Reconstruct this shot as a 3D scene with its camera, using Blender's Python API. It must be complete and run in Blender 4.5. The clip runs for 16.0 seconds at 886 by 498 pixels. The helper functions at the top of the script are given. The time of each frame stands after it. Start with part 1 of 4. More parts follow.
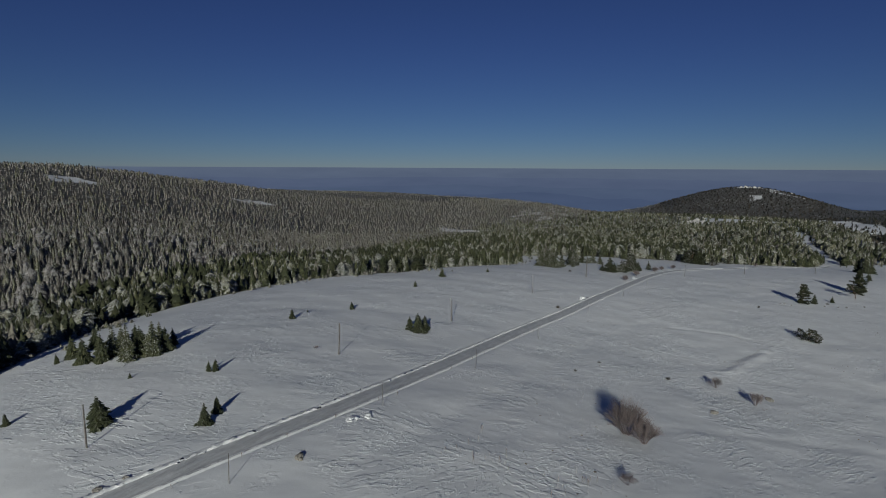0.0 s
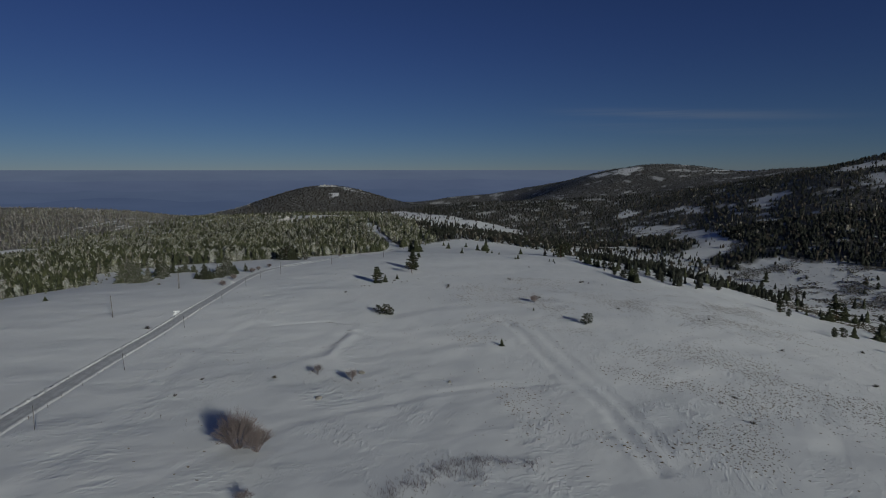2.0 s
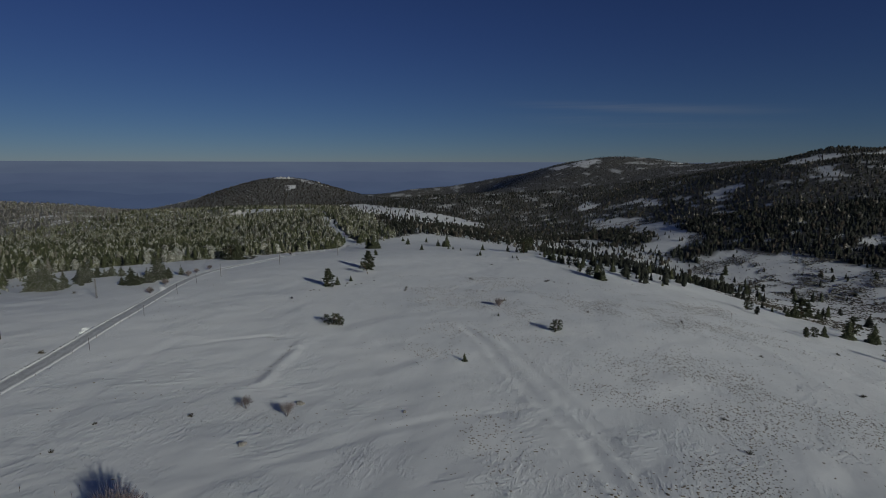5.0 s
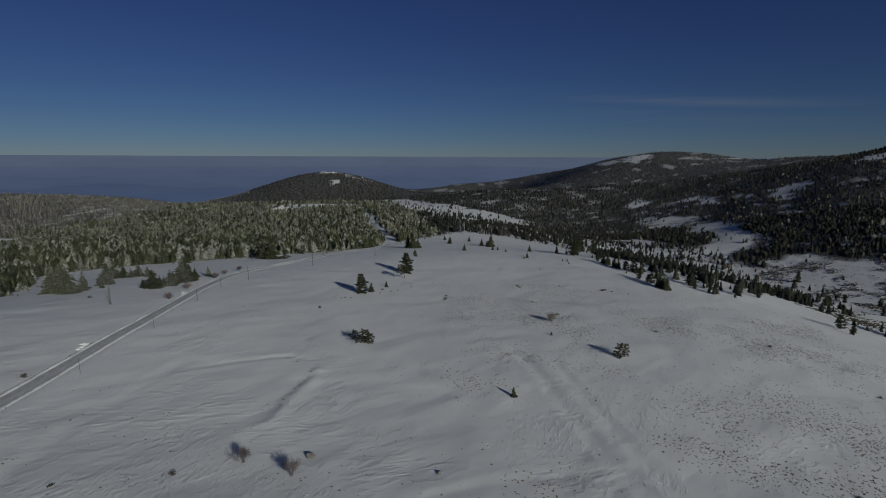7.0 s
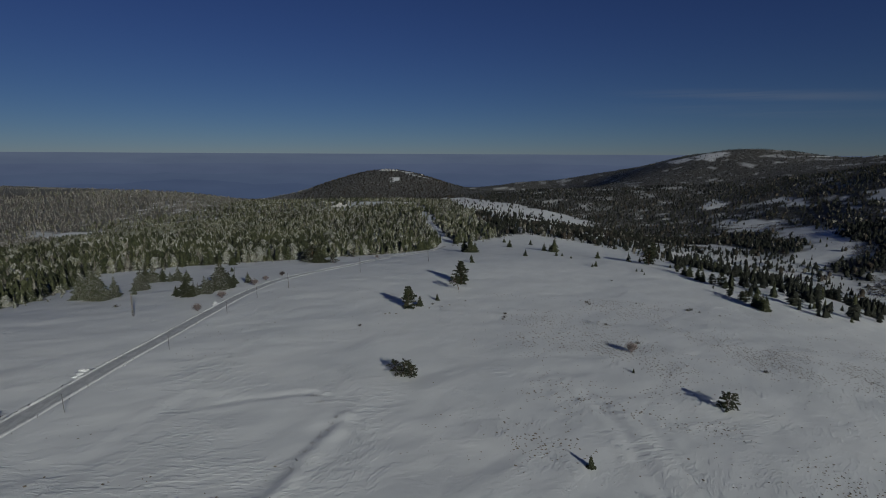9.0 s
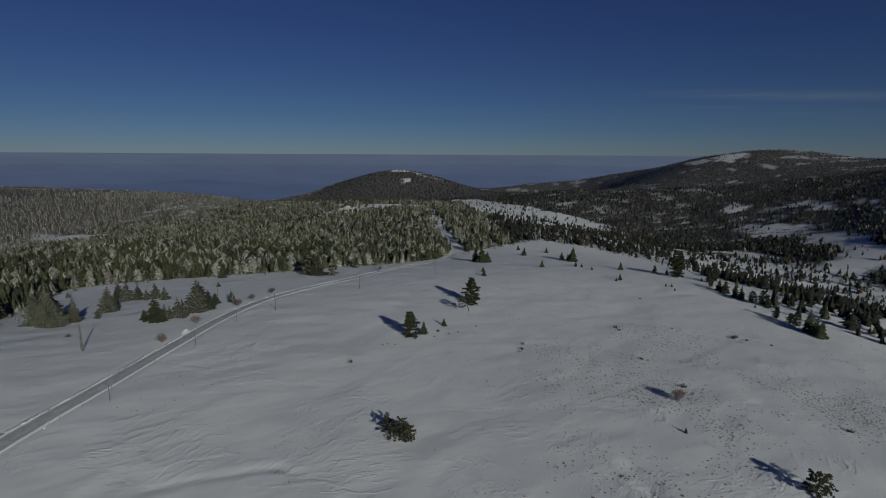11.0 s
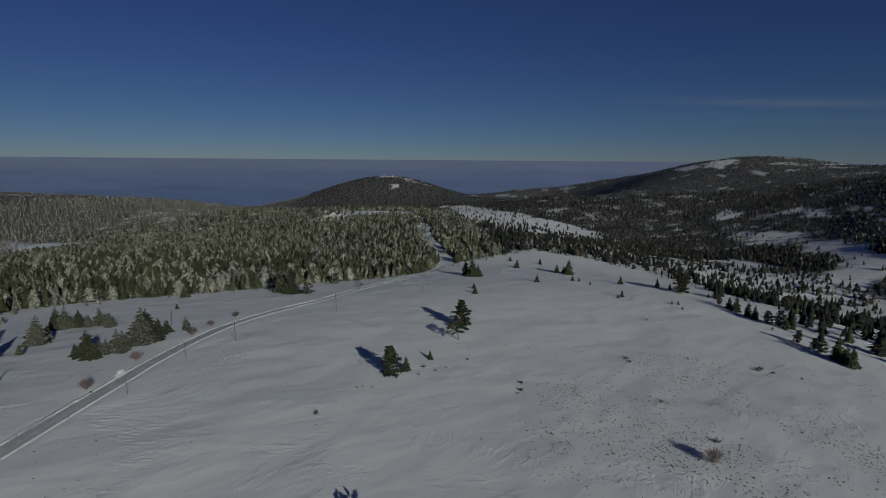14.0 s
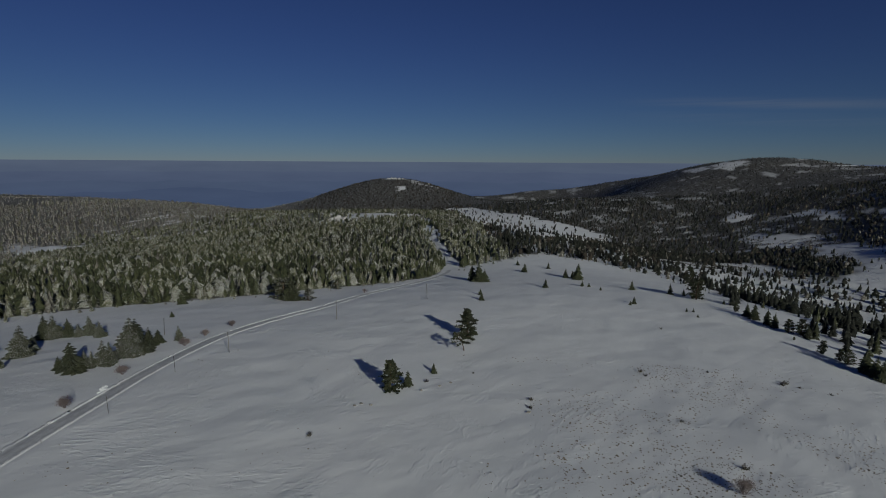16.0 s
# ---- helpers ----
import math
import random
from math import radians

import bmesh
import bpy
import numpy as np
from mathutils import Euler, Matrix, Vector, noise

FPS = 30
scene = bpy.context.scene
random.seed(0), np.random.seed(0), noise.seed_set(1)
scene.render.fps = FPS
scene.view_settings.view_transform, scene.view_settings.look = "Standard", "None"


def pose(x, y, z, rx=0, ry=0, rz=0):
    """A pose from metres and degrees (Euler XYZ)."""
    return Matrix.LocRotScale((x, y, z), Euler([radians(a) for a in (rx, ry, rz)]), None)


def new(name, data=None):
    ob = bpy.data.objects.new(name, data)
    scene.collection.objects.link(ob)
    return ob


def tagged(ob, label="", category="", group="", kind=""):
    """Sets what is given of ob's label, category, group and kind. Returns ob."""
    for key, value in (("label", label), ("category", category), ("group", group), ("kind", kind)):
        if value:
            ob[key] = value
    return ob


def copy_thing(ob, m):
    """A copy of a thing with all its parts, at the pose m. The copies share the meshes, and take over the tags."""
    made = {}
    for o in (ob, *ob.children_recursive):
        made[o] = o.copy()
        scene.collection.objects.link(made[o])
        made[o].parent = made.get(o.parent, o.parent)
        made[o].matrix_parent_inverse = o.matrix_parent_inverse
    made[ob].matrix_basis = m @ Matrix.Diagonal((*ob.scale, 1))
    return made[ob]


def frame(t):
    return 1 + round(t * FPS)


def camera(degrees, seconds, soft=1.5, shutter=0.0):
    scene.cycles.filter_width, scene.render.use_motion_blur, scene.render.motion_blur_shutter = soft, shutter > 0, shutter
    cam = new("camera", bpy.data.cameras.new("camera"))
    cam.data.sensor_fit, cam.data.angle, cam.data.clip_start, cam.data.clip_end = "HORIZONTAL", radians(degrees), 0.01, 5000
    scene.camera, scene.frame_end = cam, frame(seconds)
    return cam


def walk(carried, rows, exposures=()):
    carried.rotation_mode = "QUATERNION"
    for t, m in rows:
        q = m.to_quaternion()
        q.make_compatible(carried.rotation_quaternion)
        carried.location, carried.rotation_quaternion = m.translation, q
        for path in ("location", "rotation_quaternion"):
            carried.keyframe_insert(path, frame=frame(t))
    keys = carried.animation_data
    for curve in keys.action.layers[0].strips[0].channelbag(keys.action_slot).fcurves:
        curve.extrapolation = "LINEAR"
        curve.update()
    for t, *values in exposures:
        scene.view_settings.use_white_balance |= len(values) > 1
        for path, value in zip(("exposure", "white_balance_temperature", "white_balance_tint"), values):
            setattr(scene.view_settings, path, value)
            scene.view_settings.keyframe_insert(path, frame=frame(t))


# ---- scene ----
cam = camera(79.22, 16.0, soft=1.0)
PATH = [
    (0, (0.01, 0.00, 63.02), 81.392, -0.287, 30.837),
    (0.5, (0.33, 0.87, 63.03), 81.481, -0.107, 22.731),
    (1, (1.15, 1.55, 63.15), 81.598, 0.112, 4.293),
    (1.5, (0.54, 2.64, 63.09), 81.630, 0.006, -7.268),
    (2, (0.80, 3.58, 63.06), 81.609, 0.028, -10.806),
    (2.5, (1.19, 4.58, 63.20), 81.509, 0.008, -12.824),
    (3, (1.77, 6.56, 63.46), 81.371, -0.018, -13.839),
    (3.5, (2.75, 9.73, 63.65), 81.206, -0.019, -14.297),
    (4, (4.04, 14.12, 63.63), 81.026, -0.024, -14.696),
    (6.5, (11.75, 45.18, 63.45), 80.384, -0.227, -15.054),
    (7, (13.24, 52.45, 63.52), 80.218, -0.246, -10.375),
    (7.5, (15.05, 59.85, 63.31), 80.150, -0.208, -7.113),
    (8, (16.33, 67.45, 63.34), 80.056, -0.234, -5.748),
    (8.5, (17.71, 75.32, 63.33), 79.992, -0.243, -4.773),
    (9, (18.73, 82.96, 63.50), 79.928, -0.273, -3.979),
    (9.5, (19.81, 90.65, 63.62), 79.926, -0.276, -3.398),
    (12, (23.26, 126.63, 65.23), 80.127, -0.340, -2.636),
    (12.5, (23.70, 131.37, 65.22), 80.254, -0.405, -2.654),
    (13, (24.13, 134.96, 65.28), 80.361, -0.419, -3.389),
    (13.5, (24.43, 138.43, 65.29), 80.469, -0.445, -3.629),
    (14, (24.68, 141.35, 65.36), 80.539, -0.447, -3.874),
    (14.5, (24.99, 144.06, 65.46), 80.605, -0.420, -3.678),
    (15, (25.18, 146.73, 65.29), 80.663, -0.410, -3.483),
    (15.5, (25.64, 149.09, 65.29), 80.695, -0.350, -3.278),
    (16, (26.08, 151.37, 65.34), 80.745, -0.340, -3.142),
]
EXPOSURE = 0.06


def level(e, tilt, lean, turn):
    """A camera pose: turn to the left of +y, tilt from straight down, lean about the lens axis, in degrees."""
    return pose(*e, 0, 0, turn) @ pose(0, 0, 0, tilt) @ pose(0, 0, 0, 0, 0, -lean)


walk(cam, [(t, level(e, tilt, lean, turn)) for t, e, tilt, lean, turn in PATH], [(0.0, EXPOSURE + 0.08, 6500, 3.0), (1.5, EXPOSURE - 0.07, 6500, 3.0), (7.0, EXPOSURE - 0.17, 6500, 3.0), (16.0, EXPOSURE - 0.15, 6500, 3.0)])

# ---- light ----
SUN_TURN, SUN_HEIGHT = 155.0, 18.5
world = bpy.data.worlds.new("sky")
scene.world = world
world.use_nodes = True
sky = world.node_tree.nodes.new("ShaderNodeTexSky")
sky.sky_type, sky.sun_disc = "NISHITA", False
sky.sun_elevation, sky.sun_rotation = radians(SUN_HEIGHT), radians(SUN_TURN)
sky.altitude, sky.air_density, sky.dust_density, sky.ozone_density = 1600, 0.8, 0.0, 6.0
tint = world.node_tree.nodes.new("ShaderNodeMix")
tint.data_type, tint.blend_type = "RGBA", "MULTIPLY"
tint.inputs[0].default_value = 1.0
world.node_tree.links.new(sky.outputs[0], tint.inputs[6])


def sky_math(how, a, b):
    n = world.node_tree.nodes.new("ShaderNodeMath")
    n.operation = how
    for k, v in enumerate((a, b)):
        if isinstance(v, (int, float)):
            n.inputs[k].default_value = v
        elif v is not None:
            world.node_tree.links.new(v, n.inputs[k])
    return n.outputs[0]


def sky_ramp(source, *stops):
    n = world.node_tree.nodes.new("ShaderNodeValToRGB")
    n.color_ramp.interpolation = "EASE"
    while len(n.color_ramp.elements) < len(stops):
        n.color_ramp.elements.new(0.5)
    for e, (at, v) in zip(n.color_ramp.elements, stops):
        e.position, e.color = at, (v, v, v, 1)
    world.node_tree.links.new(source, n.inputs[0])
    return n.outputs[0]


# thin level streaks of cirrus in the north-east
way = world.node_tree.nodes.new("ShaderNodeTexCoord")
axes = world.node_tree.nodes.new("ShaderNodeSeparateXYZ")
world.node_tree.links.new(way.outputs["Generated"], axes.inputs[0])
# clear mountain air: greener towards the horizon, deeper blue aloft
aloft = world.node_tree.nodes.new("ShaderNodeMix")
aloft.data_type = "RGBA"
aloft.inputs[6].default_value, aloft.inputs[7].default_value = (0.470, 0.436, 0.485, 1), (0.474, 0.410, 0.562, 1)
world.node_tree.links.new(sky_ramp(axes.outputs[2], (0.0, 0.0), (0.26, 1.0)), aloft.inputs[0])
world.node_tree.links.new(aloft.outputs[2], tint.inputs[7])
bearing = sky_math("ARCTAN2", axes.outputs[0], axes.outputs[1])
flat = world.node_tree.nodes.new("ShaderNodeMapping")
flat.inputs["Scale"].default_value = (3.0, 3.0, 90.0)
wisp = world.node_tree.nodes.new("ShaderNodeTexNoise")
wisp.inputs["Scale"].default_value, wisp.inputs["Detail"].default_value = 1.6, 5.0
world.node_tree.links.new(way.outputs["Generated"], flat.inputs[0])
world.node_tree.links.new(flat.outputs[0], wisp.inputs["Vector"])
level_line = sky_math("ADD", axes.outputs[2], sky_math("MULTIPLY", sky_math("SUBTRACT", bearing, 0.487), 0.055))
main_streak = sky_ramp(level_line, (0.087, 0.0), (0.097, 1.0), (0.111, 0.0))
low_streak = sky_ramp(level_line, (0.060, 0.0), (0.075, 0.45), (0.088, 0.0))
spread_out = sky_ramp(bearing, (0.32, 0.0), (0.60, 1.0), (0.90, 0.0))
share = sky_math("MULTIPLY", sky_math("ADD", main_streak, low_streak), spread_out)
share = sky_math("MULTIPLY", share, sky_ramp(wisp.outputs["Fac"], (0.30, 0.1), (0.62, 1.0)))
veil = world.node_tree.nodes.new("ShaderNodeMix")
veil.data_type = "RGBA"
veil.inputs[7].default_value = (4.0, 4.0, 4.3, 1)
world.node_tree.links.new(sky_math("MULTIPLY", share, 0.17), veil.inputs[0])
world.node_tree.links.new(tint.outputs[2], veil.inputs[6])
world.node_tree.links.new(veil.outputs[2], world.node_tree.nodes["Background"].inputs[0])
world.node_tree.nodes["Background"].inputs[1].default_value = 0.05
sun = new("sun", bpy.data.lights.new("sun", "SUN"))
sun.data.energy, sun.data.angle, sun.data.color = 3.3, radians(0.5), (1.0, 0.955, 0.88)
sun.matrix_world = pose(0, 0, 200, 90 - SUN_HEIGHT, 0, 180 - SUN_TURN)


# ---- materials ----
def material(name, rough=0.8, spec=0.3):
    m = bpy.data.materials.new(name)
    m.use_nodes = True
    b = m.node_tree.nodes["Principled BSDF"]
    b.inputs["Roughness"].default_value = rough
    b.inputs["Specular IOR Level"].default_value = spec
    return m, m.node_tree, b


def node(tree, kind, **values):
    n = tree.nodes.new(kind)
    for key, value in values.items():
        n.inputs[key.replace("_", " ")].default_value = value
    return n


def grain(tree, scale, detail=4.0, rough=0.6, stretch=None):
    """Noise over real-world places, in cycles a metre."""
    geo = tree.nodes.new("ShaderNodeNewGeometry")
    n = node(tree, "ShaderNodeTexNoise", Scale=scale, Detail=detail, Roughness=rough)
    if stretch:
        mp = node(tree, "ShaderNodeMapping", Scale=stretch)
        tree.links.new(geo.outputs["Position"], mp.inputs[0])
        tree.links.new(mp.outputs[0], n.inputs["Vector"])
    else:
        tree.links.new(geo.outputs["Position"], n.inputs["Vector"])
    return n.outputs["Fac"]


def ramp(tree, source, *stops):
    r = tree.nodes.new("ShaderNodeValToRGB")
    while len(r.color_ramp.elements) < len(stops):
        r.color_ramp.elements.new(0.5)
    for e, (at, colour) in zip(r.color_ramp.elements, stops):
        e.position, e.color = at, (*colour, 1)
    tree.links.new(source, r.inputs[0])
    return r.outputs[0]


def blend(tree, a, b, by, how="MIX"):
    m = tree.nodes.new("ShaderNodeMix")
    m.data_type, m.blend_type = "RGBA", how
    for k, v in ((0, by), (6, a), (7, b)):
        if isinstance(v, (int, float)):
            m.inputs[k].default_value = v
        elif isinstance(v, tuple):
            m.inputs[k].default_value = (*v, 1)
        else:
            tree.links.new(v, m.inputs[k])
    return m.outputs[2]


def bump(tree, b, source, distance, strength=1.0, after=None):
    n = node(tree, "ShaderNodeBump", Strength=strength, Distance=distance)
    tree.links.new(source, n.inputs["Height"])
    if after:
        tree.links.new(after, n.inputs["Normal"])
    tree.links.new(n.outputs[0], b.inputs["Normal"])
    return n.outputs[0]


def turned_grain(tree, scale, angle, along, detail=4.0, rough=0.6):
    """Noise drawn out along a bearing in the ground plane; along: how many times longer than wide."""
    geo = tree.nodes.new("ShaderNodeNewGeometry")
    mp = tree.nodes.new("ShaderNodeMapping")
    mp.vector_type = "TEXTURE"
    mp.inputs["Rotation"].default_value = (0, 0, radians(angle))
    mp.inputs["Scale"].default_value = (along, 1.0, 1.0)
    n = node(tree, "ShaderNodeTexNoise", Scale=scale, Detail=detail, Roughness=rough)
    tree.links.new(geo.outputs["Position"], mp.inputs[0])
    tree.links.new(mp.outputs[0], n.inputs["Vector"])
    return n.outputs["Fac"]


def grey(v):
    return (v, v, v)


def snow_material():
    m, t, b = material("wind_blown_snow", 0.65, 0.25)
    tone = ramp(t, grain(t, 0.03, 6.0), (0.3, (0.570, 0.595, 0.622)), (0.7, (0.640, 0.658, 0.676)))
    crust = ramp(t, turned_grain(t, 0.16, 62, 3.0, 5.0, 0.6), (0.36, grey(0.94)), (0.64, grey(1.0)))
    tone = blend(t, tone, crust, 1.0, "MULTIPLY")
    straw = ramp(t, grain(t, 2.2, 3.0, 0.7), (0.66, grey(0.0)), (0.72, grey(1.0)))
    where = ramp(t, grain(t, 0.03, 3.0), (0.52, grey(0.0)), (0.66, grey(0.6)))
    tone = blend(t, tone, (0.34, 0.30, 0.25), blend(t, straw, where, 1.0, "MULTIPLY"))
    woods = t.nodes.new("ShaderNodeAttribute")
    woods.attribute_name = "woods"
    # ground painted dark under the woods, hiding bright snow between sparse trees
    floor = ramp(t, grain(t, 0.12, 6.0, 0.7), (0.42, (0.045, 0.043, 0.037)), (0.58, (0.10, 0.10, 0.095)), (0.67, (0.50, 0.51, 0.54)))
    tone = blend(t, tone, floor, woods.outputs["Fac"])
    t.links.new(tone, b.inputs["Base Color"])
    # broad drifts
    step = bump(t, b, turned_grain(t, 0.075, 40, 1.7, 3.0, 0.5), 1.5, 0.5)
    # wind-cut scarps: long low steps, in patches, on two bearings
    for scale, angle, along, seat, high in ((0.75, 62, 2.6, 0.045, 0.085), (0.62, 14, 2.2, 0.038, 0.085), (1.5, 40, 1.8, 0.07, 0.055)):
        steps = ramp(t, turned_grain(t, scale, angle, along, 4.0, 0.62), (0.50, grey(0.0)), (0.58, grey(1.0)))
        mask = ramp(t, grain(t, seat, 4.0, 0.6), (0.50, grey(0.0)), (0.66, grey(1.0)))
        step = bump(t, b, blend(t, steps, mask, 1.0, "MULTIPLY"), high, 1.0, step)
    # trampled and tussocky spots
    spots = ramp(t, grain(t, 0.055, 5.0, 0.65, (1.0, 0.8, 1.0)), (0.53, grey(0.0)), (0.66, grey(1.0)))
    clod = ramp(t, grain(t, 1.3, 3.0, 0.65, (1.2, 0.8, 1.0)), (0.54, grey(0.0)), (0.70, grey(1.0)))
    step = bump(t, b, blend(t, clod, spots, 1.0, "MULTIPLY"), 0.15, 1.0, step)
    bump(t, b, grain(t, 3.5, 4.0, 0.7), 0.014, 1.0, step)
    return m


def road_material():
    m, t, b = material("packed_road_snow", 0.6, 0.35)
    tone = ramp(t, grain(t, 0.5, 5.0, 0.65), (0.3, (0.36, 0.378, 0.40)), (0.7, (0.48, 0.495, 0.515)))
    dirt = ramp(t, grain(t, 2.0, 4.0, 0.7, (1.0, 0.15, 1.0)), (0.4, (0.80, 0.79, 0.78)), (0.6, (1.0, 1.0, 1.0)))
    t.links.new(blend(t, tone, dirt, 1.0, "MULTIPLY"), b.inputs["Base Color"])
    bump(t, b, grain(t, 3.0, 4.0), 0.08, 0.6)
    return m


def needle_material(name, dark, light, frost, cover):
    """Conifer needles; the upward faces carry snow where cover is high."""
    m, t, b = material(name, 0.75, 0.2)
    geo = t.nodes.new("ShaderNodeNewGeometry")
    green = ramp(t, geo.outputs["Random Per Island"], (0.0, dark), (1.0, light))
    green = blend(t, green, ramp(t, grain(t, 1.5, 3.0), (0.3, (0.6, 0.6, 0.6)), (0.7, (1.2, 1.15, 1.0))), 1.0, "MULTIPLY")
    green = blend(t, green, ramp(t, grain(t, 0.014, 4.0, 0.6), (0.35, (0.68, 0.66, 0.66)), (0.5, (1.0, 0.98, 0.95)), (0.65, (1.22, 1.17, 1.12))), 1.0, "MULTIPLY")
    up = t.nodes.new("ShaderNodeSeparateXYZ")
    t.links.new(geo.outputs["True Normal"], up.inputs[0])
    tilt = t.nodes.new("ShaderNodeMath")
    tilt.operation = "ABSOLUTE"
    t.links.new(up.outputs[2], tilt.inputs[0])
    half = node(t, "ShaderNodeMath")
    half.operation = "MULTIPLY_ADD"
    half.inputs[1].default_value = 0.13
    t.links.new(tilt.outputs[0], half.inputs[0])
    t.links.new(grain(t, 4.2, 3.0, 0.7), half.inputs[2])
    snow = ramp(t, half.outputs[0], (0.72 - cover, (0.0, 0.0, 0.0)), (0.80 - cover, (1.0, 1.0, 1.0)))
    t.links.new(blend(t, green, frost, snow), b.inputs["Base Color"])
    return m


def plain_material(name, low, high, scale, rough=0.85, relief=0.02):
    m, t, b = material(name, rough, 0.25)
    t.links.new(ramp(t, grain(t, scale, 5.0, 0.7), (0.3, low), (0.7, high)), b.inputs["Base Color"])
    bump(t, b, grain(t, scale * 2.0, 4.0), relief, 0.8)
    return m


def haze_glow_material(name, low, high, z0, z1, strength=1.0):
    """Far haze as a glow: scattered daylight put into the emission colour, clearing upwards."""
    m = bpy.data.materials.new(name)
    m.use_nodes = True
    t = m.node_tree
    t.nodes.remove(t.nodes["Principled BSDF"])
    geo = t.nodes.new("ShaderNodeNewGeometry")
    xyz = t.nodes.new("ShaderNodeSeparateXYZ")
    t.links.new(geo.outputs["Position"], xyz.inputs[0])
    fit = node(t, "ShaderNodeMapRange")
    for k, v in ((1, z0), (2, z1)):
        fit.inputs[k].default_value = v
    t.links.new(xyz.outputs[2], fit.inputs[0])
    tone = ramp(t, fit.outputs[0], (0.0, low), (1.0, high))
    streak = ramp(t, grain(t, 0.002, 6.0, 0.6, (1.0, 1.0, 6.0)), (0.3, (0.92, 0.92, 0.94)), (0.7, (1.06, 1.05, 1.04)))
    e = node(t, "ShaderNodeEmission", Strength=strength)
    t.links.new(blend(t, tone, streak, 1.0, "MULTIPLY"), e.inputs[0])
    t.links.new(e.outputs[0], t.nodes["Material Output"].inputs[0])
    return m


SNOW = snow_material()
ROAD = road_material()
BERM = plain_material("ploughed_snow", (0.55, 0.57, 0.59), (0.68, 0.695, 0.71), 0.8, 0.7, 0.08)
# dark needles, their colour lowered further to mute sunlit tips on the shaded eastern slope
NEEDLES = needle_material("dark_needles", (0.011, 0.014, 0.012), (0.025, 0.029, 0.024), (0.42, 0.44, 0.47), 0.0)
GREEN = needle_material("green_needles", (0.023, 0.031, 0.018), (0.056, 0.065, 0.038), (0.48, 0.49, 0.50), -0.01)
DUSTED = needle_material("snow_dusted_needles", (0.026, 0.034, 0.018), (0.060, 0.068, 0.038), (0.54, 0.55, 0.56), 0.048)
FROSTED = needle_material("frosted_needles", (0.042, 0.048, 0.030), (0.112, 0.119, 0.080), (0.58, 0.59, 0.58), 0.128)
HOARY = needle_material("hoary_needles", (0.058, 0.058, 0.057), (0.135, 0.133, 0.131), (0.50, 0.50, 0.515), 0.135)
RIME = needle_material("rime_twigs", (0.08, 0.08, 0.074), (0.16, 0.16, 0.15), (0.44, 0.44, 0.44), 0.10)
BROWN = needle_material("leafless_crowns", (0.034, 0.030, 0.027), (0.070, 0.063, 0.057), (0.34, 0.34, 0.35), -0.01)
BARK = plain_material("pine_bark", (0.05, 0.035, 0.025), (0.13, 0.09, 0.06), 3.0, 0.9, 0.03)
TWIG = plain_material("bare_twigs", (0.095, 0.078, 0.076), (0.185, 0.155, 0.153), 1.5, 0.9, 0.01)
STRAW = plain_material("dry_straw", (0.10, 0.082, 0.06), (0.21, 0.175, 0.13), 2.0, 0.9, 0.01)
SCRUB = plain_material("dark_scrub", (0.035, 0.032, 0.024), (0.09, 0.08, 0.06), 2.0, 0.9, 0.01)
POLE_WOOD = plain_material("weathered_pole_wood", (0.06, 0.055, 0.05), (0.14, 0.13, 0.12), 4.0, 0.85, 0.01)
CRAG = plain_material("rimed_rock", (0.20, 0.20, 0.195), (0.50, 0.50, 0.50), 0.4, 0.9, 0.5)
STONE = plain_material("grey_stone", (0.10, 0.095, 0.085), (0.26, 0.25, 0.23), 1.2, 0.9, 0.06)

# ---- ground ----
HILLS = []


def hill(x, y, width, height):
    """A rounded rise, or a hollow where the height is negative."""
    HILLS.append((x, y, width, height))


hill(0, -100, 320, -17.3)
hill(0, 100, 120, 130.1)
hill(-140, 0, 88, 12.9)
hill(-140, 110, 88, 12.5)
hill(-140, 220, 88, 17.8)
hill(-140, 330, 88, 5.0)
hill(-140, 440, 88, 7.4)
hill(-40, 0, 88, 8.5)
hill(-40, 110, 88, -54.2)
hill(-40, 220, 88, -12.6)
hill(-40, 330, 88, 12.5)
hill(-40, 440, 88, -1.9)
hill(60, 0, 88, -19.6)
hill(60, 110, 88, -32.8)
hill(60, 220, 88, -7.5)
hill(60, 330, 88, 4.8)
hill(60, 440, 88, 15.6)
hill(160, 0, 88, 23.7)
hill(160, 110, 88, -8.8)
hill(160, 220, 88, 14.4)
hill(160, 330, 88, 2.8)
hill(160, 440, 88, -1.9)
hill(260, 0, 88, -4.2)
hill(260, 110, 88, 7.5)
hill(260, 220, 88, 0.8)
hill(260, 330, 88, 14.6)
hill(260, 440, 88, 19.5)
hill(-464, 224, 152, 59.7)
hill(-368, 409, 152, -18.8)
hill(-203, 535, 152, 30.0)
hill(0, 580, 152, -11.7)
hill(203, 535, 152, 19.5)
hill(368, 409, 152, -37.0)
hill(464, 224, 152, 14.0)
hill(-724, 294, 240, -33.1)
hill(-603, 545, 240, -5.9)
hill(-399, 735, 240, 26.9)
hill(-139, 837, 240, -49.9)
hill(139, 837, 240, 68.1)
hill(399, 735, 240, -66.4)
hill(603, 545, 240, 58.5)
hill(724, 294, 240, -58.4)
hill(-1111, 398, 336, 73.5)
hill(-925, 783, 336, -33.7)
hill(-612, 1074, 336, -64.4)
hill(-214, 1230, 336, 63.0)
hill(214, 1230, 336, -32.8)
hill(612, 1074, 336, -39.8)
hill(925, 783, 336, 27.1)
hill(1111, 398, 336, 21.2)
hill(-1550, 664, 336, 64.9)
hill(-1333, 1072, 336, 23.0)
hill(-1011, 1404, 336, -11.7)
hill(-609, 1633, 336, 45.6)
